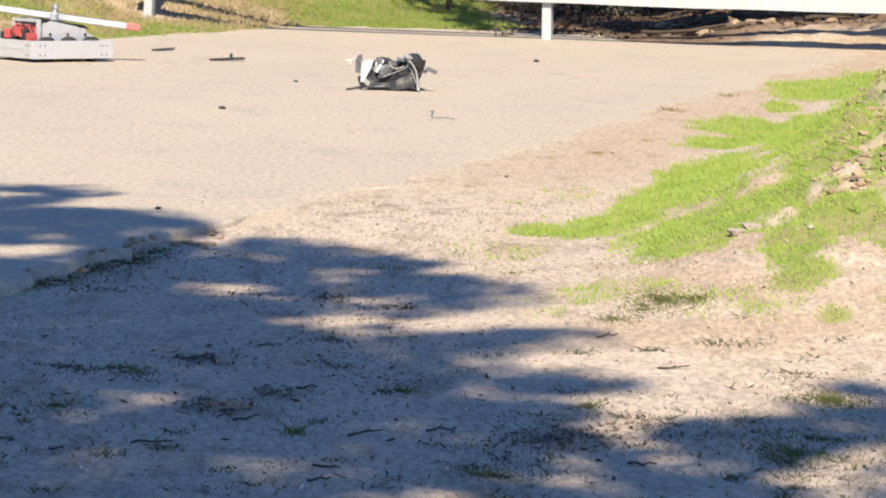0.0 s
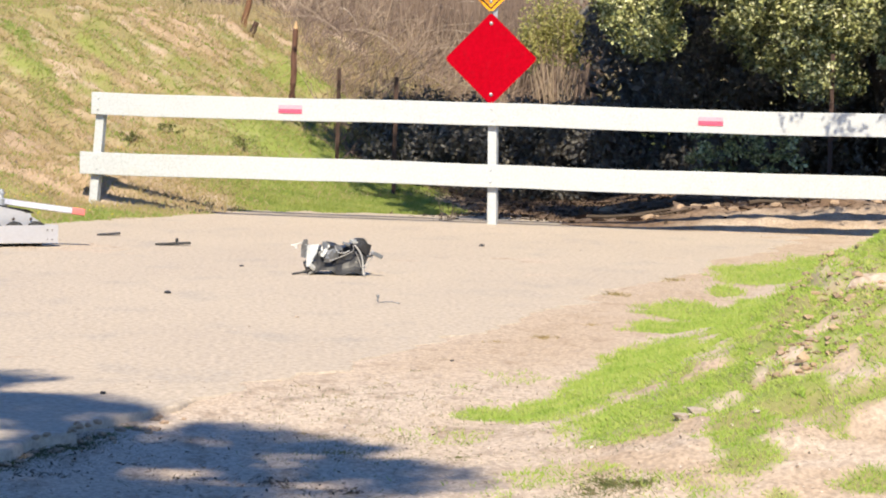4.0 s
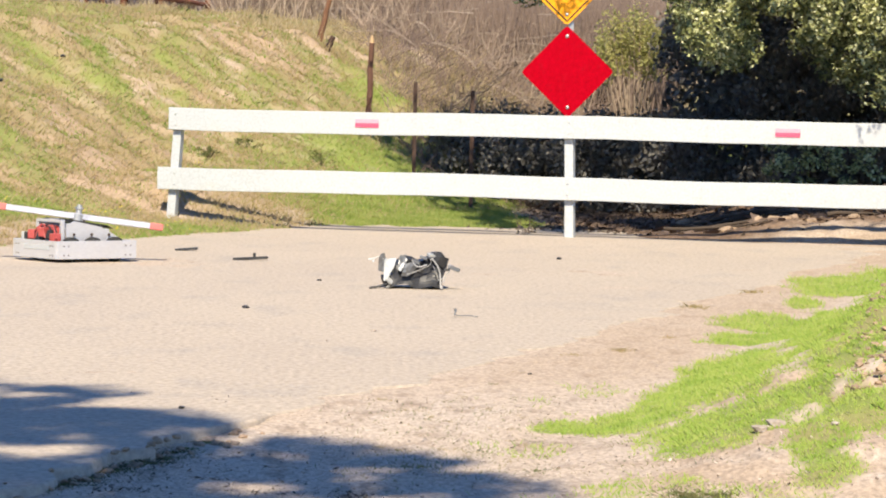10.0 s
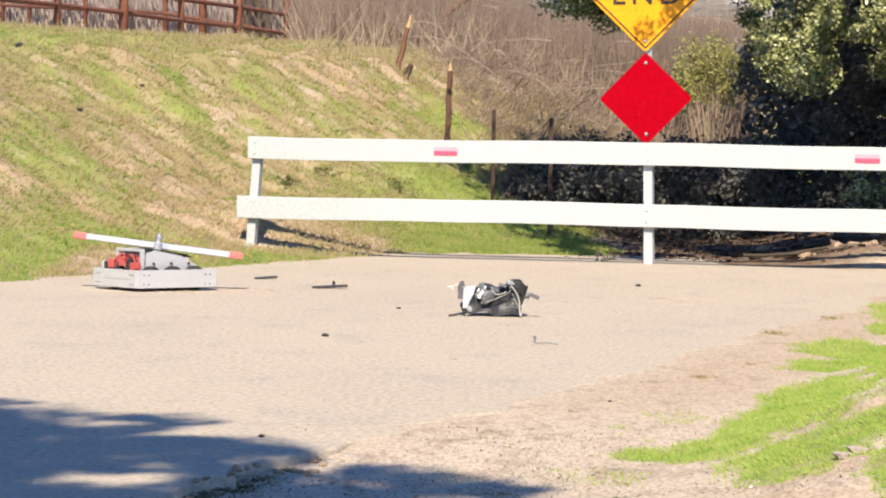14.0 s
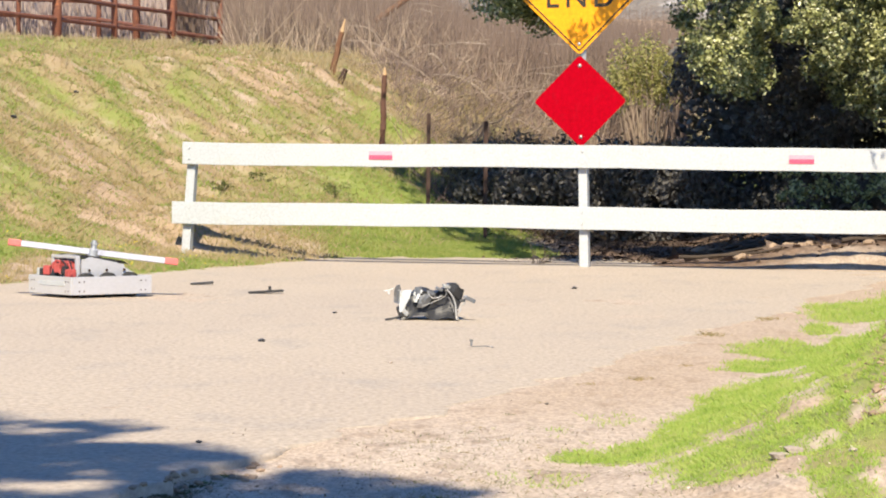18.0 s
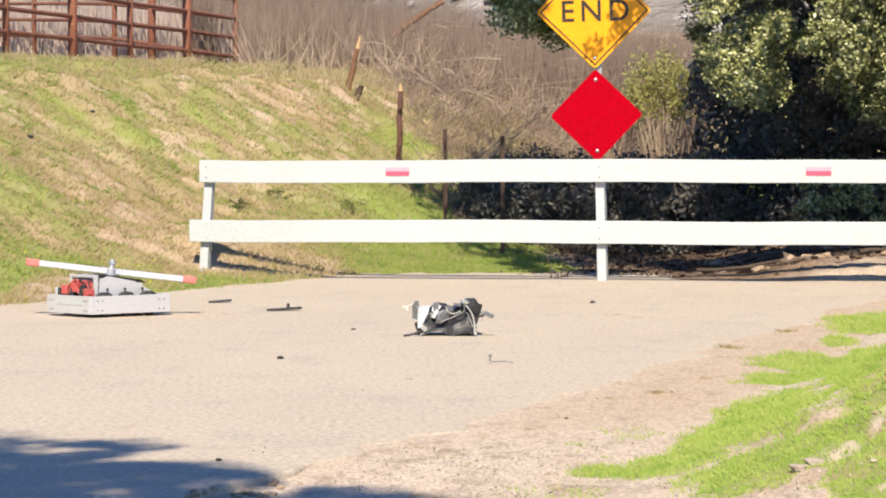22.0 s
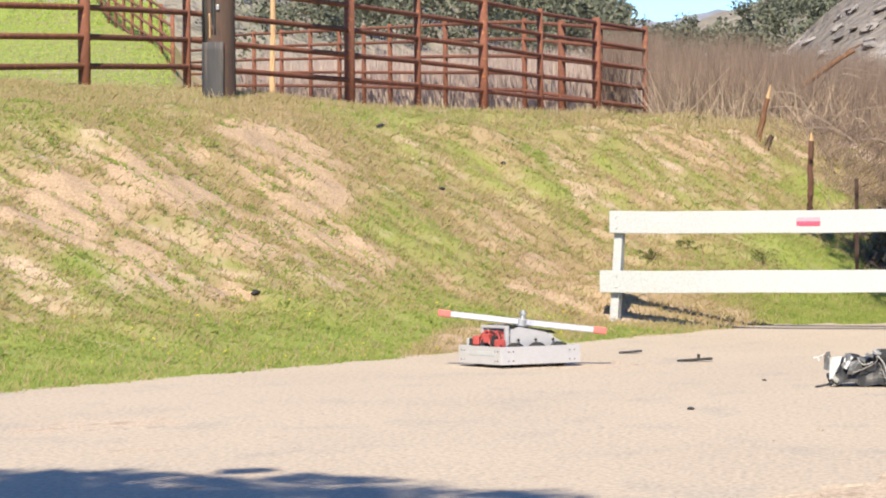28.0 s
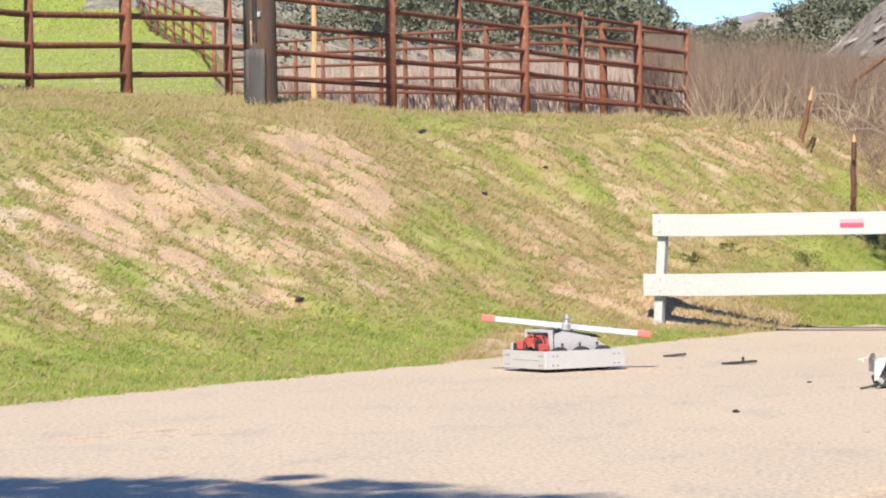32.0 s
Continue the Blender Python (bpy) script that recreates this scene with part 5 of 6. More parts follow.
px, py = np.concatenate(xs), np.concatenate(ys)
stuff("weed_clumps", *blades(np.stack([px, py, land(px, py)], -1), rr.uniform(0.004, 0.022, len(px)), 0.0025, 1.2, 191), M_dark_weed, "dark flattened weed clumps dotted over the dirt", "weeds")
for k in range(9):
    y = 10.8 + k * 0.15
    tuft(float(np.interp(y, *ROAD_EDGE)) + 0.03, y, 0.3, 300, 0.03, M_dark_weed, "dark weeds growing along the broken asphalt edge", 470 + 2 * k, 0.5)
for k in range(10):
    y = 10.2 + k * 0.24
    tuft(float(np.interp(y, *ROAD_EDGE)) + 0.02, y, 0.2, 260, 0.024, M_weed, "weeds along the crumbled asphalt edge", 170 + 2 * k, 0.5)

for k, (x, y) in enumerate(((0.68, 7.68), (-0.48, 7.8), (-0.08, 7.36), (-0.06, 7.52), (0.33, 7.42), (0.03, 7.98), (-0.27, 8.2), (-0.13, 8.74), (-0.46, 9.32), (0.16, 10.54), (0.75, 9.86), (-0.26, 9.56), (-0.79, 9.02), (0.21, 8.1), (-0.7, 7.72), (0.9, 9.3))):
    rr = np.random.default_rng(200 + k)
    bm = bmesh.new()
    ln = rr.uniform(0.03, 0.10)
    p = bend((-ln / 2, 0, 0), (ln / 2, rr.normal(0, 0.02), 0.006), 4, 0.0025, rr)
    sweep(bm, p, 0.0035, 0.002, 6)
    rod(bm, p[2], p[2] + Vector((0.015, 0.01, 0.006)), 0.0025, 0.001, 5)
    o = part("twig", bm, M_twig, None)
    o.matrix_world = pose(x, y, px_land(x, y) + 0.006, 0, 0, rr.uniform(-50, 50))
    tagged(o, "dark fallen twig on the shaded dirt", "twig", "fallen twigs")


def litter(n, x, y, size, seed):
    """Small flat flakes lying about: dead leaves and bark."""
    rr = np.random.default_rng(seed)
    P = np.stack([x, y, land(x, y) + 0.004], -1)
    a = rr.uniform(0, 2 * pi, n)
    L = (size * np.minimum(0.35 + rr.exponential(0.6, n), 2.4))[:, None]
    d1 = np.stack([np.cos(a), np.sin(a), rr.normal(0, 0.35, n)], -1) * L
    d2 = np.stack([-np.sin(a), np.cos(a), rr.normal(0, 0.35, n)], -1) * L * rr.uniform(0.2, 0.5, n)[:, None]
    V = np.stack([P - d1, P + d2, P + d1, P - d2], 1).reshape(-1, 3)
    return V, (np.arange(n)[:, None] * 4 + np.array([[0, 1, 2, 3]])).astype(int)


rr = np.random.default_rng(80)
n = 30000
x, y = rr.uniform(-1.6, 1.7, n), 6.6 + 6.2 * rr.uniform(0, 1, n) ** 1.2
k = rr.uniform(0, 1, n) < (0.16 + 1.0 * sstep(0.46, 0.66, fbm(x * 2.4, y * 1.5, 85)) ** 1.5) * (0.05 + 0.95 * sstep(0.4, -0.8, y - np.interp(x, *edge_y)))
stuff("leaf_litter", *litter(int(k.sum()), x[k], y[k], 0.0062, 81), M_litter, "dark dead leaves and bark bits scattered on the dirt", "litter")
xs, ys = [], []
for x, y, w, m in ((0.50, 8.05, 0.15, 900), (-0.08, 10.8, 0.1, 260), (-0.36, 8.42, 0.11, 420), (-0.2, 8.65, 0.09, 240), (-0.45, 9.3, 0.09, 200), (-0.84, 10.8, 0.1, 160), (0.12, 10.6, 0.08, 160), (0.72, 8.3, 0.12, 300)):
    xs.append(x + rr.normal(0, w / 2, m))
    ys.append(y + rr.normal(0, w * 0.8, m))
x, y = np.concatenate(xs), np.concatenate(ys)
n = 16000
xg, yg = rr.uniform(-1.7, 1.8, n), 6.6 + 7.5 * rr.uniform(0, 1, n) ** 1.2
stuff("grit", *litter(n, xg, yg, 0.0048, 86), M_grit, "fine grit and crumbs of soil on the dirt", "grit")
stuff("litter_heaps", *litter(len(x), x, y, 0.007, 82), M_litter, "small brown heaps of leaf litter", "litter")
n = 9000
y = rr.uniform(10, 32.5, n)
x = np.array([rr.uniform(-6, float(np.interp(q, *ROAD_EDGE)) + 0.9) for q in y])
k = bank_coords(x, y)[1] < 0
x, y = x[k], y[k]
V, F = litter(len(x), x, y, 0.0075, 83)
V[:, 2] = np.maximum(V[:, 2], 0.006)
stuff("gravel", V, F, M_stone, "fine loose gravel on the road", "gravel")
n = 900
x, y = rr.uniform(2.6, 6.3, n), rr.uniform(32.0, 35.0, n)
rr = np.random.default_rng(88)
# dark flakes strewn over the same ground to deepen the painted shade
nd = 26000
xd, yd = rr.uniform(0.7, 7.5, nd), rr.uniform(31.0, 40, nd)
k = rr.uniform(0, 1, nd) < sstep(0.5, 1.4, yd - 32.35 + 0.3013 * (xd + 2.12) - 0.25 + (fbm(xd * 2, yd * 2, 90) - 0.5) * 1.5) * sstep(0.6, 2.0, xd + (fbm(xd * 1.5, yd, 91) - 0.5)) * (0.45 + fbm(xd * 3, yd * 3, 92)) * (1 - 0.7 * (xd > 3.6) * (yd < 32.6))
stuff("leaf_duff", *litter(int(k.sum()), xd[k], yd[k], 0.026, 89), M_shade_flake, "dark brown leaf litter under the oak", "litter")
stuff("rubble_sticks", *litter(n, x, y, 0.07, 84), M_stalk, "dry sticks and bark in the rubble berm", "litter")


# rough clods heaved up through the mound's turf
rr = np.random.default_rng(86)
n = 1100
y = 11.8 + 6 * rr.uniform(0, 1, n) ** 1.5
x = np.where(rr.uniform(0, 1, n) < 0.6, 1.83 + (y - 12.2) * 0.15 + rr.normal(0, 0.10, n), 1.9 + (y - 12) * 0.15 + rr.exponential(0.3, n))
w = 0.004 + np.minimum(rr.exponential(0.005, n), 0.014)
ico = [Vector(v) for v in ((0, 0, 1), (0.9, 0, 0.4), (0.3, 0.85, 0.45), (-0.7, 0.5, 0.4), (-0.75, -0.55, 0.42), (0.28, -0.9, 0.38), (0.8, 0.5, -0.4), (-0.3, 0.9, -0.4), (-0.9, 0, -0.4), (-0.3, -0.9, -0.4), (0.7, -0.6, -0.4))]
tri = [(0, 1, 2), (0, 2, 3), (0, 3, 4), (0, 4, 5), (0, 5, 1), (1, 6, 2), (2, 7, 3), (3, 8, 4), (4, 9, 5), (5, 10, 1), (2, 6, 7), (3, 7, 8), (4, 8, 9), (5, 9, 10), (1, 10, 6)]
I = np.array([tuple(v) for v in ico])
V = I[None] * rr.uniform(0.6, 1.4, (n, 11, 1)) * (w * rr.uniform(0.7, 1.4, n))[:, None, None] * [1.2, 1.2, 0.7]
V = (V + np.stack([x, y, land(x, y) + w * 0.25], -1)[:, None]).reshape(-1, 3)
F = (np.arange(n)[:, None, None] * 11 + np.array(tri)[None]).reshape(-1, 3)
stuff("soil_clods", V, F, M_litter_clod, "rough brown clods breaking through the turf", "soil")
for k in range(16):
    rr = np.random.default_rng(400 + k)
    x0, y0 = rr.uniform(3.0, 5.6), rr.uniform(32.0, 33.8)
    ln, a = rr.uniform(0.4, 1.1), rr.normal(0.3, 0.5)
    bm = bmesh.new()
    pts = []
    for i in range(6):
        f = i / 5 - 0.5
        px, py = x0 + cos(a) * ln * f, y0 + 0.35 * sin(a) * ln * f
        pts.append((px - x0, py - y0, px_land(px, py) - px_land(x0, y0) + 0.02 + rr.uniform(0, 0.03)))
    sweep(bm, pts, rr.uniform(0.012, 0.024), 0.008, 7)
    o = part("fallen_stick", bm, M_twig, None)
    o.location = (x0, y0, px_land(x0, y0))
    tagged(o, "brown fallen stick lying on the rubble berm", "stick", "fallen sticks")


# low weeds in the shaded foreground and at the edge of the turf
def near_weeds(x, y):
    patch = sstep(0.55, 0.72, fbm(x * 3.2, y * 1.9, 87))
    corner = sstep(0.75, 1.05, x) * sstep(9.2, 8.6, y) * sstep(0.38, 0.55, fbm(x * 5, y * 3, 88))
    seam = sstep(-0.35, 0.1, x) * sstep(10.9, 11.4, y) * sstep(14.2, 13.2, y) * sstep(0.42, 0.6, fbm(x * 4, y * 1.6, 89))
    return np.clip(0.35 * patch * (y < 11) + 0.9 * corner + 0.5 * seam, 0, 1)


pts = scatter(60000, -1.7, 1.7, 6.6, 14.5, near_weeds, 90)
stuff("low_weeds", *blades(pts, np.random.default_rng(91).uniform(0.005, 0.022, len(pts)), 0.0028, 1.1, 92, True), M_weed, "low trampled weeds scattered over the dirt", "weeds")
pts = scatter(9000, -3.2, 1.6, 40.5, 47.5, lambda x, y: 0.8 * sstep(0.42, 0.58, fbm(x * 1.3, y * 0.8, 94)) * (bank_coords(x, y)[1] > 2.2) * (bank_coords(x, y)[1] < 6.5), 96)
stuff("straw_grass", *blades(pts, np.random.default_rng(97).uniform(0.05, 0.2, len(pts)), 0.009, 0.45, 98, True), M_straw, "pale dry straw along the foot of the thicket", "grass")


# ---- combat robot ----
def plate(bm, pts, thick, axis="y", off=0.0):
    """A flat plate from an outline in x and z, standing at y = off."""
    f = [bm.verts.new((px, off, pz)) for px, pz in pts]
    b = [bm.verts.new((px, off + thick, pz)) for px, pz in pts]
    bm.faces.new(f)
    bm.faces.new(b[::-1])
    for i in range(len(f)):
        j = (i + 1) % len(f)
        bm.faces.new((f[i], f[j], b[j], b[i]))


RL, RW, RH = 0.72, 0.58, 0.135
robot = tagged(empty("combat_robot", pose(-2.36, 25.15, 0, 0, 0, 40)), "low aluminium combat robot with a long tilted spinner bar", "robot")
bm = bmesh.new()
box(bm, 0, 0, 0.035, RL - 0.03, RW - 0.03, 0.012, bevel=0.002)
part("floor_plate", bm, M_alu, robot)
for name, cx, cy, sx, sy in (("side_plate", 0, -RW / 2, RL, 0.012), ("side_plate", 0, RW / 2, RL, 0.012), ("rear_plate", -RL / 2, 0, 0.012, RW - 0.016), ("front_plate", RL / 2, 0, 0.012, RW - 0.016)):
    bm = bmesh.new()
    box(bm, cx, cy, 0.022 + RH / 2, sx, sy, RH, bevel=0.003)
    pl = part(name, bm, M_alu, robot)
    for q in (-0.42, -0.36, 0.36, 0.42):
        on_side = sx > sy
        for hz in (0.05, 0.12):
            bm = bmesh.new()
            p = Vector((cx + (q * RL if on_side else 0), cy + (0 if on_side else q * RW), 0.0 + hz))
            nrm = Vector((0, -1 if cy < 0 else 1, 0)) if on_side else Vector((-1 if cx < 0 else 1, 0, 0))
            rod(bm, p + nrm * 0.004, p + nrm * 0.009, 0.006, 0.005, 8)
            part("screw", bm, M_post, pl)
bm = bmesh.new()
box(bm, -RL / 2 - 0.008, -0.03, 0.105, 0.003, 0.34, 0.035, bevel=0.001)
part("label_strip", bm, M_white, robot, "white strip on the rear plate")
for sy in (-1, 1):
    for wx in (-0.2, 0.0, 0.2):
        c = Vector((wx, sy * (RW / 2 - 0.055), 0.092))
        bm = bmesh.new()
        rod(bm, c - Vector((0, 0.03, 0)), c + Vector((0, 0.03, 0)), 0.092, 0.092, 28)
        bmesh.ops.bevel(bm, geom=[e for e in bm.edges if len(e.link_faces) == 2 and e.calc_face_angle(0) > 1], offset=0.012, segments=2, affect="EDGES")
        wh = part("wheel", bm, M_rubber, robot, "black rubber wheel", True)
        bm = bmesh.new()
        rod(bm, c - Vector((0, 0.033, 0)), c + Vector((0, 0.033, 0)), 0.05, 0.05, 20)
        part("rim", bm, M_alu, wh)
# superstructure: two wedge plates, low in front
for sy in (-1, 1):
    bm = bmesh.new()
    plate(bm, [(-0.20, 0.15), (-0.20, 0.275), (-0.12, 0.30), (0.12, 0.255), (0.28, 0.175), (0.28, 0.15)], 0.012, off=sy * 0.17 - 0.006)
    part("wedge_plate", bm, M_alu, robot, "pale wedge-shaped side plate")
bm = bmesh.new()
box(bm, 0.03, 0, 0.205, 0.36, 0.31, 0.07, bevel=0.01)
part("gearbox", bm, M_alu, robot, "aluminium gearbox block")
bm = bmesh.new()
box(bm, 0.285, 0, 0.165, 0.03, 0.30, 0.03, bevel=0.004)
part("front_slot", bm, M_plastic, robot, "black slot in the front")
TILT = Matrix.Translation((0.02, 0, 0.285)) @ Matrix.Rotation(radians(8), 4, "Y")
bm = bmesh.new()
plate(bm, [(-0.26, -0.012), (-0.20, 0.008), (0.20, 0.008), (0.26, -0.012)], 0.22, off=-0.11)
bmesh.ops.transform(bm, matrix=TILT, verts=bm.verts)
part("top_plate", bm, M_plastic, robot, "black tilted top plate")
bm = bmesh.new()
BD = radians(-33)
half = 0.64
outline = [(-half, -0.034), (-half + 0.03, -0.045), (-0.09, -0.04), (0, -0.055), (0.09, -0.04), (half - 0.03, -0.045), (half, -0.034), (half, 0.034), (half - 0.03, 0.045), (0.09, 0.04), (0, 0.055), (-0.09, 0.04), (-half + 0.03, 0.045), (-half, 0.034)]
plate(bm, outline, 0.044, off=-0.022)
bmesh.ops.bevel(bm, geom=bm.edges[:], offset=0.004, segments=1, affect="EDGES")
BM = TILT @ Matrix.Translation((0, 0, 0.045)) @ Matrix.Rotation(BD, 4, "Z") @ Matrix.Rotation(pi / 2, 4, "X")
bmesh.ops.transform(bm, matrix=BM, verts=bm.verts)
bar = part("spinner_bar", bm, M_bar, robot, "long scuffed steel spinner bar with red tips")
for sg in (-1, 1):
    bm = bmesh.new()
    box(bm, sg * (half - 0.045), 0, 0, 0.10, 0.096, 0.05, bevel=0.006)
    bmesh.ops.transform(bm, matrix=BM @ Matrix.Rotation(pi / 2, 4, "X"), verts=bm.verts)
    part("tip", bm, M_tip, bar, "red painted striking tip")
bm = bmesh.new()
rod(bm, (0, 0, -0.02), (0, 0, 0.03), 0.06, 0.06, 20)
rod(bm, (0, 0, 0.03), (0, 0, 0.105), 0.024, 0.02, 14)
rod(bm, (0, 0, 0.07), (0, 0, 0.085), 0.034, 0.034, 6)
bmesh.ops.transform(bm, matrix=TILT @ Matrix.Translation((0, 0, 0.03)), verts=bm.verts)
part("hub", bm, M_zinc, bar, "steel hub with threaded shaft")
r = np.random.default_rng(90)
for k in range(5):   # red motors and leads open at the rear
    bm = bmesh.new()
    box(bm, -0.29 + 0.02 * (k % 2), -0.16 + 0.075 * k, 0.175 + 0.02 * (k % 3), 0.07, 0.055, 0.07, Euler((0, 0.2 * (k % 2), 0.15 * k)).to_matrix(), bevel=0.008)
    part("battery", bm, M_redpaint if k % 2 == 0 else M_plastic, robot, "red battery pack" if k % 2 == 0 else "black speed controller")
for k in range(7):
    bm = bmesh.new()
    a = Vector((-0.30 + r.uniform(-0.03, 0.03), r.uniform(-0.2, 0.2), 0.17))
    b = Vector((-0.19, r.uniform(-0.12, 0.12), 0.25))
    mid = (a + b) / 2 + Vector((-0.03, r.normal(0, 0.03), 0.06))
    tube(bm, [a, a.lerp(mid, 0.6) + Vector((0, 0, 0.02)), mid, b], 0.006)
    part("cable", bm, (M_redpaint, M_plastic, M_redpaint)[k % 3], robot, "loose power lead")

for sy in (-0.155, 0.155):   # frame round the open rear
    bm = bmesh.new()
    box(bm, -0.225, sy, 0.215, 0.03, 0.028, 0.15, bevel=0.004)
    part("rear_upright", bm, M_alu, robot)
bm = bmesh.new()
box(bm, -0.225, 0, 0.30, 0.034, 0.338, 0.022, bevel=0.004)
part("rear_beam", bm, M_alu, robot)
bm = bmesh.new()
rod(bm, (-0.20, -0.06, 0.215), (-0.27, -0.06, 0.215), 0.05, 0.046, 18)
part("motor", bm, M_redpaint, robot, "red motor can in the open rear")
bm = bmesh.new()
rod(bm, (-0.20, 0.065, 0.215), (-0.265, 0.065, 0.215), 0.045, 0.042, 18)
part("motor", bm, M_redpaint, robot, "red motor can in the open rear")
for k, (cy, mm, lb) in enumerate(((0.225, M_white, "white connector block"), (0.19, M_rubber, "black switch block"))):
    bm = bmesh.new()
    box(bm, -0.30, cy, 0.18, 0.05, 0.03, 0.06, bevel=0.006)
    part("switch", bm, mm, robot, lb)
for sy in (-0.19, 0.19):
    for wx in (-0.14, 0.02, 0.18):
        bm = bmesh.new()
        rod(bm, (wx, sy - 0.003, 0.20), (wx, sy + 0.003, 0.20), 0.011, 0.011, 8)
        part("screw", bm, M_post, robot)

# ---- wreck of a metal appliance case ----
wreck = tagged(empty("wrecked_case", pose(0.19, 22.25, 0, 0, 0, 4)), "smashed black case with torn white panel and loose wires", "wreck")
TOP = ([-0.5, -0.36, -0.27, -0.15, 0.02, 0.16, 0.3, 0.42, 0.5], [0.07, 0.115, 0.20, 0.215, 0.185, 0.205, 0.235, 0.225, 0.20])
BOT = ([-0.5, -0.3, -0.12, 0.02, 0.1, 0.3, 0.5], [0.0, 0.03, 0.035, 0.0, 0.0, 0.022, 0.004])
bm = bmesh.new()
box(bm, 0, 0, 0.5, 1, 1, 1)
bmesh.ops.subdivide_edges(bm, edges=bm.edges[:], cuts=9, use_grid_fill=True)
for v in bm.verts:
    q, w, y = v.co.x, v.co.z, v.co.y
    lo, hi = float(np.interp(q, *BOT)), float(np.interp(q, *TOP))
    p = Vector((-0.01 + q * (0.37 + 0.05 * w) + 0.02 * w, y * 0.30, lo + (hi - lo) * w))
    k = 0.25 + 0.75 * w
    p += Vector((noise.noise(p * 9), 1.6 * noise.noise(p * 8 + Vector((9, 0, 0))), 0.8 * noise.noise(p * 9 + Vector((0, 7, 0))))) * 0.035 * k
    p.y += 0.05 * abs(sin(q * 9)) * w * (1 if y < 0 else -1)
    v.co = Vector((p.x, p.y, max(0.002, p.z)))
part("shell", bm, M_plastic, wreck, "crumpled black shell")


def bent_sheet(name, outline, y, mat, label, curl=0.02, thick=0.006):
    bm = bmesh.new()
    plate(bm, outline, thick, off=y)
    bmesh.ops.triangulate(bm, faces=bm.faces[:])
    bmesh.ops.subdivide_edges(bm, edges=bm.edges[:], cuts=2)
    for v in bm.verts:
        v.co.y += curl * noise.noise(v.co * 12)
    return part(name, bm, mat, wreck, label)


bent_sheet("panel", [(-0.215, 0.055), (-0.21, 0.20), (-0.13, 0.205), (-0.145, 0.15), (-0.175, 0.10), (-0.19, 0.055)], -0.15, M_white, "torn white panel")
bent_sheet("bracket", [(-0.25, 0.12), (-0.25, 0.20), (-0.235, 0.235), (-0.21, 0.24), (-0.20, 0.19), (-0.215, 0.11)], -0.145, M_dull, "bent grey sheet bracket")
bent_sheet("flap", [(-0.125, 0.13), (-0.11, 0.225), (-0.075, 0.225), (-0.06, 0.20), (-0.10, 0.12)], -0.165, M_dull, "folded grey sheet flap", 0.03)
bent_sheet("inner_plate", [(-0.10, 0.09), (-0.075, 0.17), (-0.02, 0.185), (0.01, 0.155), (-0.02, 0.11), (-0.06, 0.085)], -0.172, M_dull, "dented grey inner plate", 0.03)
bent_sheet("corner_plate", [(0.11, 0.19), (0.12, 0.25), (0.15, 0.245), (0.20, 0.20), (0.19, 0.14), (0.15, 0.17)], -0.16, M_plastic, "torn dark corner plate", 0.03)
for k, (x, z, s) in enumerate(((0.05, 0.212, 0.05), (0.10, 0.23, 0.045), (0.0, 0.185, 0.04), (-0.175, 0.055, 0.04), (0.02, 0.165, 0.03))):
    bm = bmesh.new()
    box(bm, x, -0.15, z, s, 0.05, s * 0.4, Euler((0.3 * k, 0.4 - 0.3 * k, 0.4 * k)).to_matrix(), bevel=0.005)
    part("component", bm, (M_dull, M_card)[k % 2], wreck, "exposed metal component")
for k, path in enumerate(([(-0.06, 0.10), (0.0, 0.12), (0.06, 0.15), (0.11, 0.17), (0.09, 0.21)], [(0.10, 0.21), (0.14, 0.17), (0.165, 0.11), (0.16, 0.03), (0.17, 0.006)],
                          [(0.11, 0.16), (0.135, 0.12), (0.15, 0.06)], [(-0.03, 0.2), (-0.01, 0.15), (0.03, 0.15), (0.07, 0.17)], [(0.17, 0.07), (0.2, 0.1), (0.225, 0.13)],
                          [(0.16, 0.04), (0.185, 0.06), (0.2, 0.085)], [(0.165, 0.03), (0.18, 0.02), (0.178, 0.003)])):
    bm = bmesh.new()
    pts = [Vector((x, -0.185 - 0.012 * sin(i * 2.0 + k), z)) for i, (x, z) in enumerate(path)]
    fine = [pts[i].lerp(pts[i + 1], t) for i in range(len(pts) - 1) for t in (0, 0.5)] + [pts[-1]]
    for _ in range(2):
        fine = [fine[0]] + [(fine[i - 1] + 2 * fine[i] + fine[i + 1]) / 4 for i in range(1, len(fine) - 1)] + [fine[-1]]
    tube(bm, fine, 0.0055 if k == 1 else 0.0036, 6)
    part("wire", bm, M_wire, wreck, "pale loose wire")
bm = bmesh.new()
rod(bm, (0.17, -0.10, 0.13), (0.225, -0.15, 0.135), 0.009, 0.009, 8)
box(bm, 0.255, -0.15, 0.145, 0.085, 0.03, 0.028, Euler((0, 0.42, 0)).to_matrix(), bevel=0.004)
part("arm", bm, M_dull, wreck, "protruding metal arm")
bm = bmesh.new()
tube(bm, [(-0.17, -0.14, 0.04), (-0.22, -0.16, 0.025), (-0.27, -0.17, 0.012), (-0.31, -0.18, 0.007)], 0.008)
part("lead", bm, M_plastic, wreck)
bm = bmesh.new()
tube(bm, [(-0.21, -0.14, 0.2), (-0.25, -0.15, 0.215), (-0.29, -0.15, 0.2), (-0.32, -0.15, 0.195)], 0.004)
box(bm, -0.285, -0.15, 0.19, 0.016, 0.012, 0.03, bevel=0.003)
part("clip", bm, M_card, wreck)

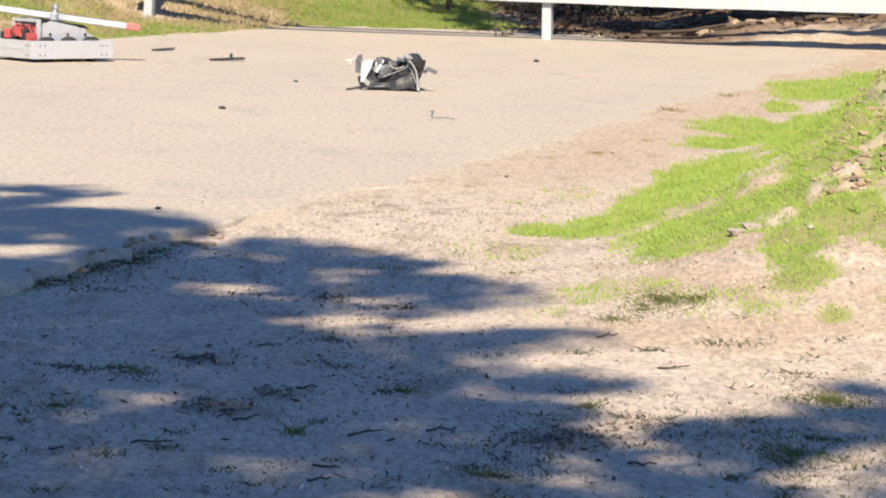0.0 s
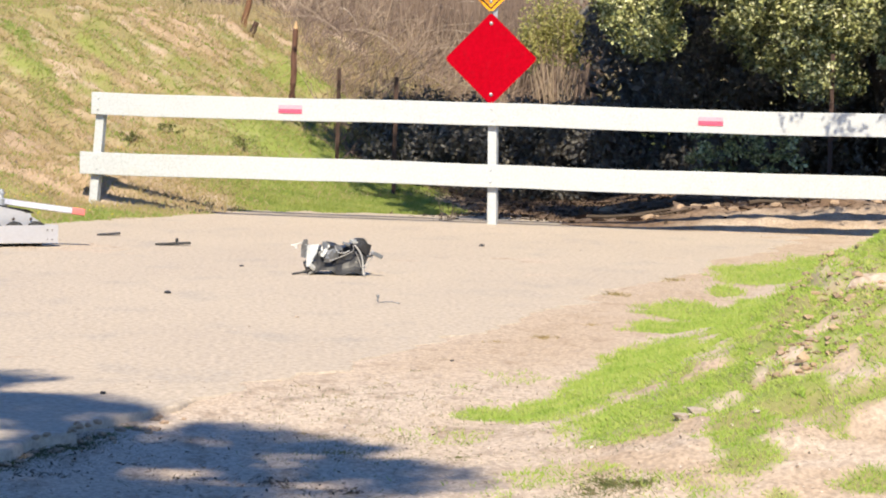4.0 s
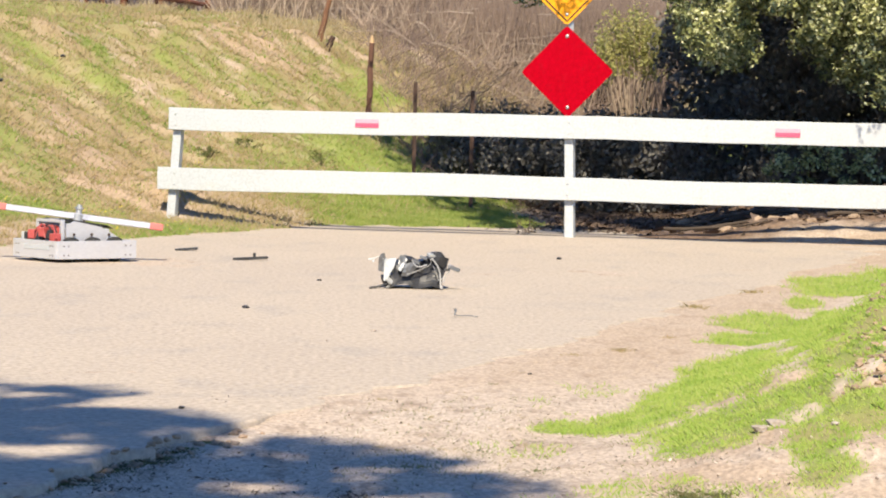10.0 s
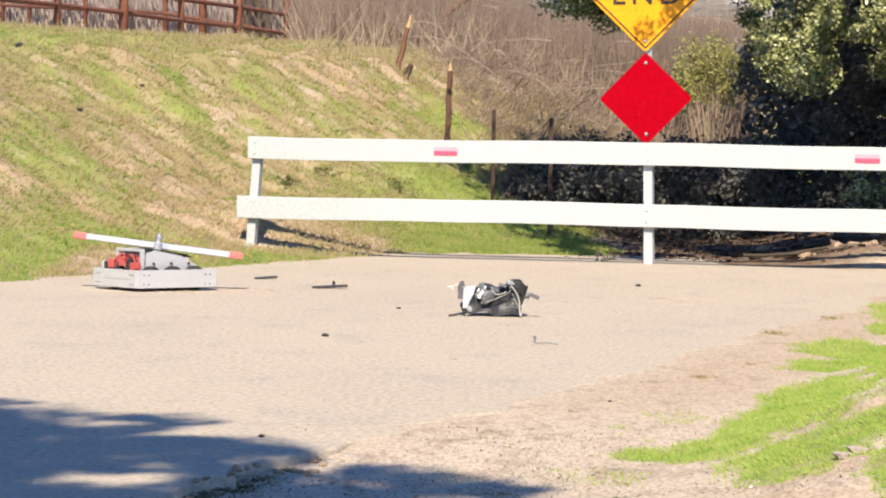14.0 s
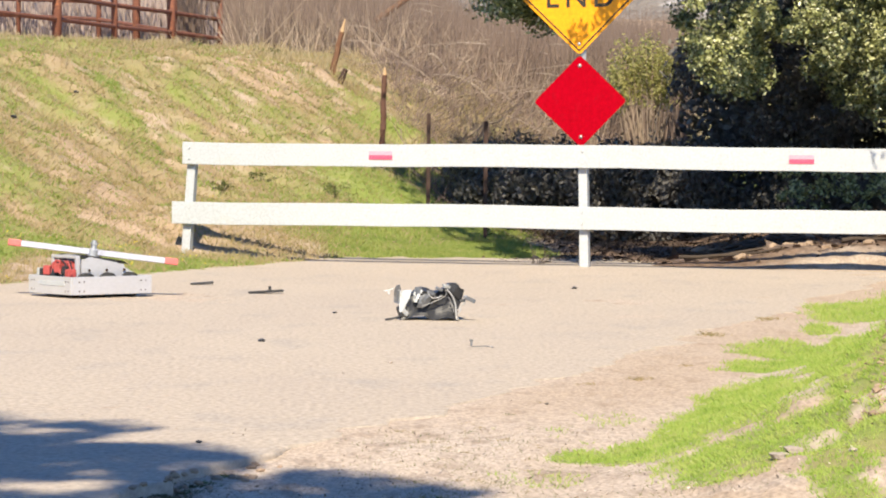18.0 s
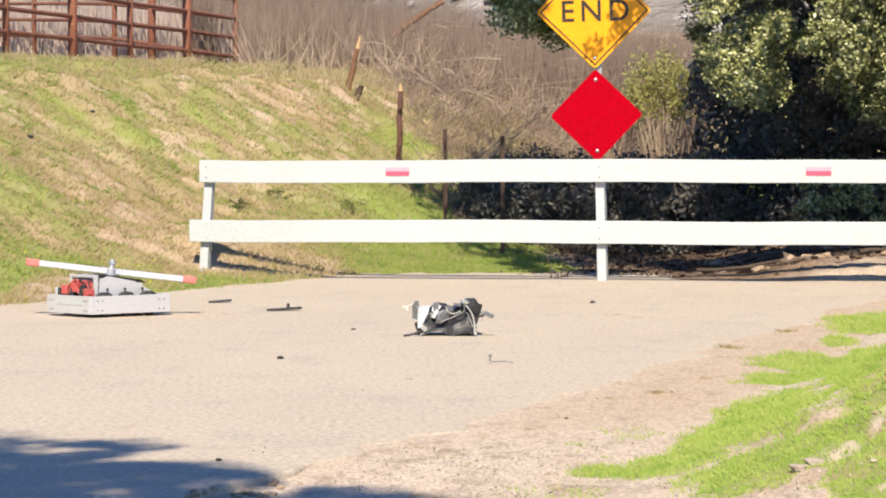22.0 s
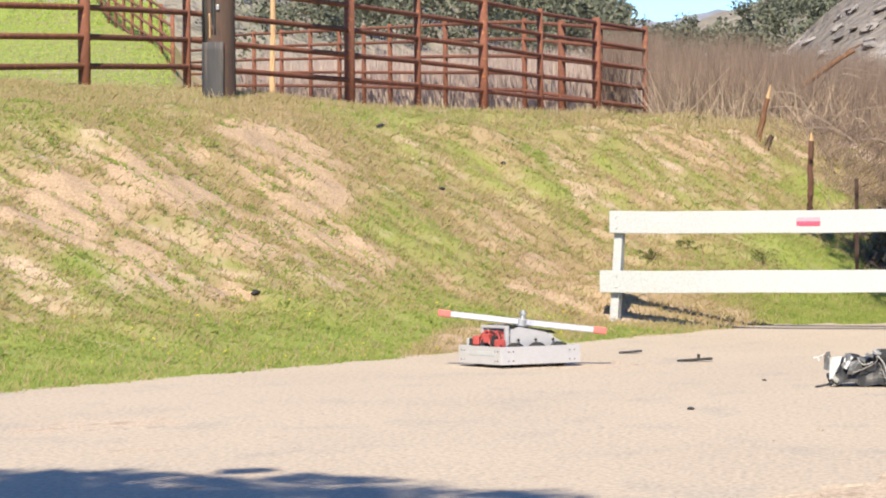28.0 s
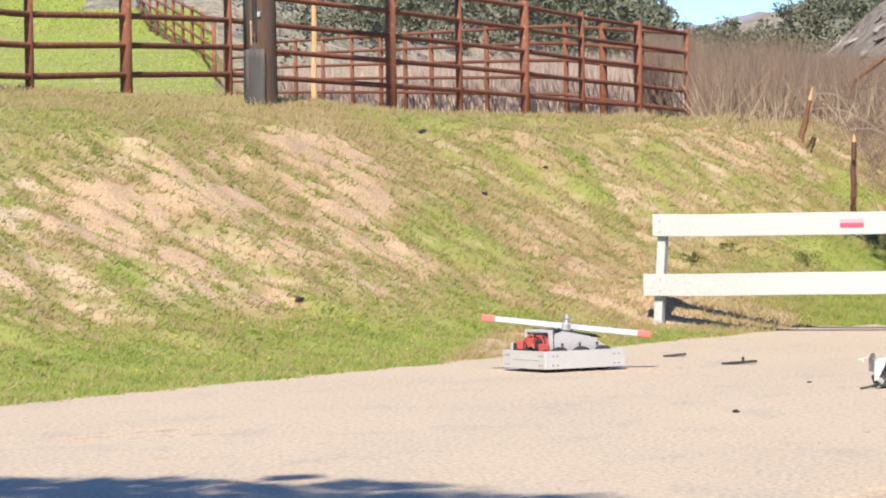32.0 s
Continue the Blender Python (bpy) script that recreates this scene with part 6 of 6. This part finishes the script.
# ---- debris on the road ----
def debris(x, y, ln, mat, label, rot, nub=False):
    th = tagged(empty("debris_strip", pose(x, y, 0, 0, 0, rot)), label, "debris", "debris on the road")
    bm = bmesh.new()
    box(bm, 0, 0, 0.012, ln, 0.07, 0.018, bevel=0.004)
    for v in bm.verts:
        v.co.z += 0.008 * sin(v.co.x * 14)
    part("strip", bm, mat, th)
    if nub:
        bm = bmesh.new()
        box(bm, 0.03, 0, 0.035, 0.02, 0.03, 0.04, bevel=0.004)
        part("lug", bm, mat, th)


debris(-1.63, 27.07, 0.19, M_plastic, "thin black plastic strip lying on the road", 4)
debris(-1.05, 25.7, 0.27, M_rubber, "torn dark metal strip lying on the road", 10, True)
frag = tagged(empty("metal_fragment", pose(0.47, 19.26, 0, 0, 0, 0)), "bent silver metal fragment on the road", "debris", "debris on the road")
bm = bmesh.new()
tube(bm, [(-0.07, 0, 0.055), (-0.055, 0, 0.012), (0.02, 0.02, 0.014), (0.07, 0, 0.008)], 0.0035)
box(bm, -0.06, 0, 0.035, 0.012, 0.008, 0.04, Euler((0, 0.2, 0)).to_matrix(), bevel=0.002)
part("wire", bm, M_dull, frag)
tw = tagged(empty("twig_cluster", pose(1.30, 31.9, 0)), "small bare twig cluster at the foot of the barrier", "twig")
rr = np.random.default_rng(95)
for k in range(7):
    bm = bmesh.new()
    a = rr.uniform(0.3, 2.8)
    ln = rr.uniform(0.12, 0.26)
    tube(bm, bend((0.02 * k - 0.05, 0, 0), (0.02 * k - 0.05 + cos(a) * ln * 0.6, 0.03, abs(sin(a)) * ln * 0.8), 4, 0.012, rr), 0.004, 5)
    part("twig", bm, M_twig, tw)


# low leafy plants standing out on the bank
def leafy_plant(x, y, w, h, seed):
    rr = np.random.default_rng(seed)
    th = tagged(empty("leafy_plant", Matrix.Translation((x, y, px_land(x, y)))), "low dark green leafy plant on the dry bank", "plant", "leafy plants")
    c = np.stack([rr.normal(0, w / 2.4, 14), rr.normal(0, w / 3, 14), rr.uniform(0.02, h, 14)], -1)
    part_mesh("foliage", mesh_of("foliage", *leaf_cloud(c, np.full(14, w * 0.22), [22] * 14, 0.013, seed), M_weed), th, kind="stuff")
    for k in range(4):
        bm = bmesh.new()
        sweep(bm, bend((0, 0, -0.02), (rr.normal(0, w / 3), rr.normal(0, w / 4), h * 0.8), 3, 0.006, rr), 0.004, 0.002, 5)
        part("stem", bm, M_twig, th)


PLANTS = [(-1.92, 35.54, 0.14, 0.11), (-1.72, 43.28, 0.15, 0.08), (-4.0, 42.0, 0.15, 0.08), (-0.75, 36.6, 0.21, 0.16), (-1.55, 36.4, 0.13, 0.1), (-2.6, 41.5, 0.14, 0.06)]
for k, (x, y, w, h) in enumerate(PLANTS):
    leafy_plant(x, y, w, h, 600 + k)

# yellow flower heads in the lush grass
pts = scatter(1500, -7.5, 0.6, 24, 35, lambda x, y: 0.5 * (bank_coords(x, y)[1] > 0.1) * (bank_coords(x, y)[1] < 2.2) * sstep(0.5, 0.8, cover(x, y)), 610)
pts[:, 2] += 0.04
n = len(pts)
stuff("yellow_flowers", *leaf_cloud(pts, np.full(n, 0.012), np.full(n, 2), 0.011, 611, 0.8, 0.9), M_flower, "tiny yellow flowers dotted through the lush grass", "flowers")
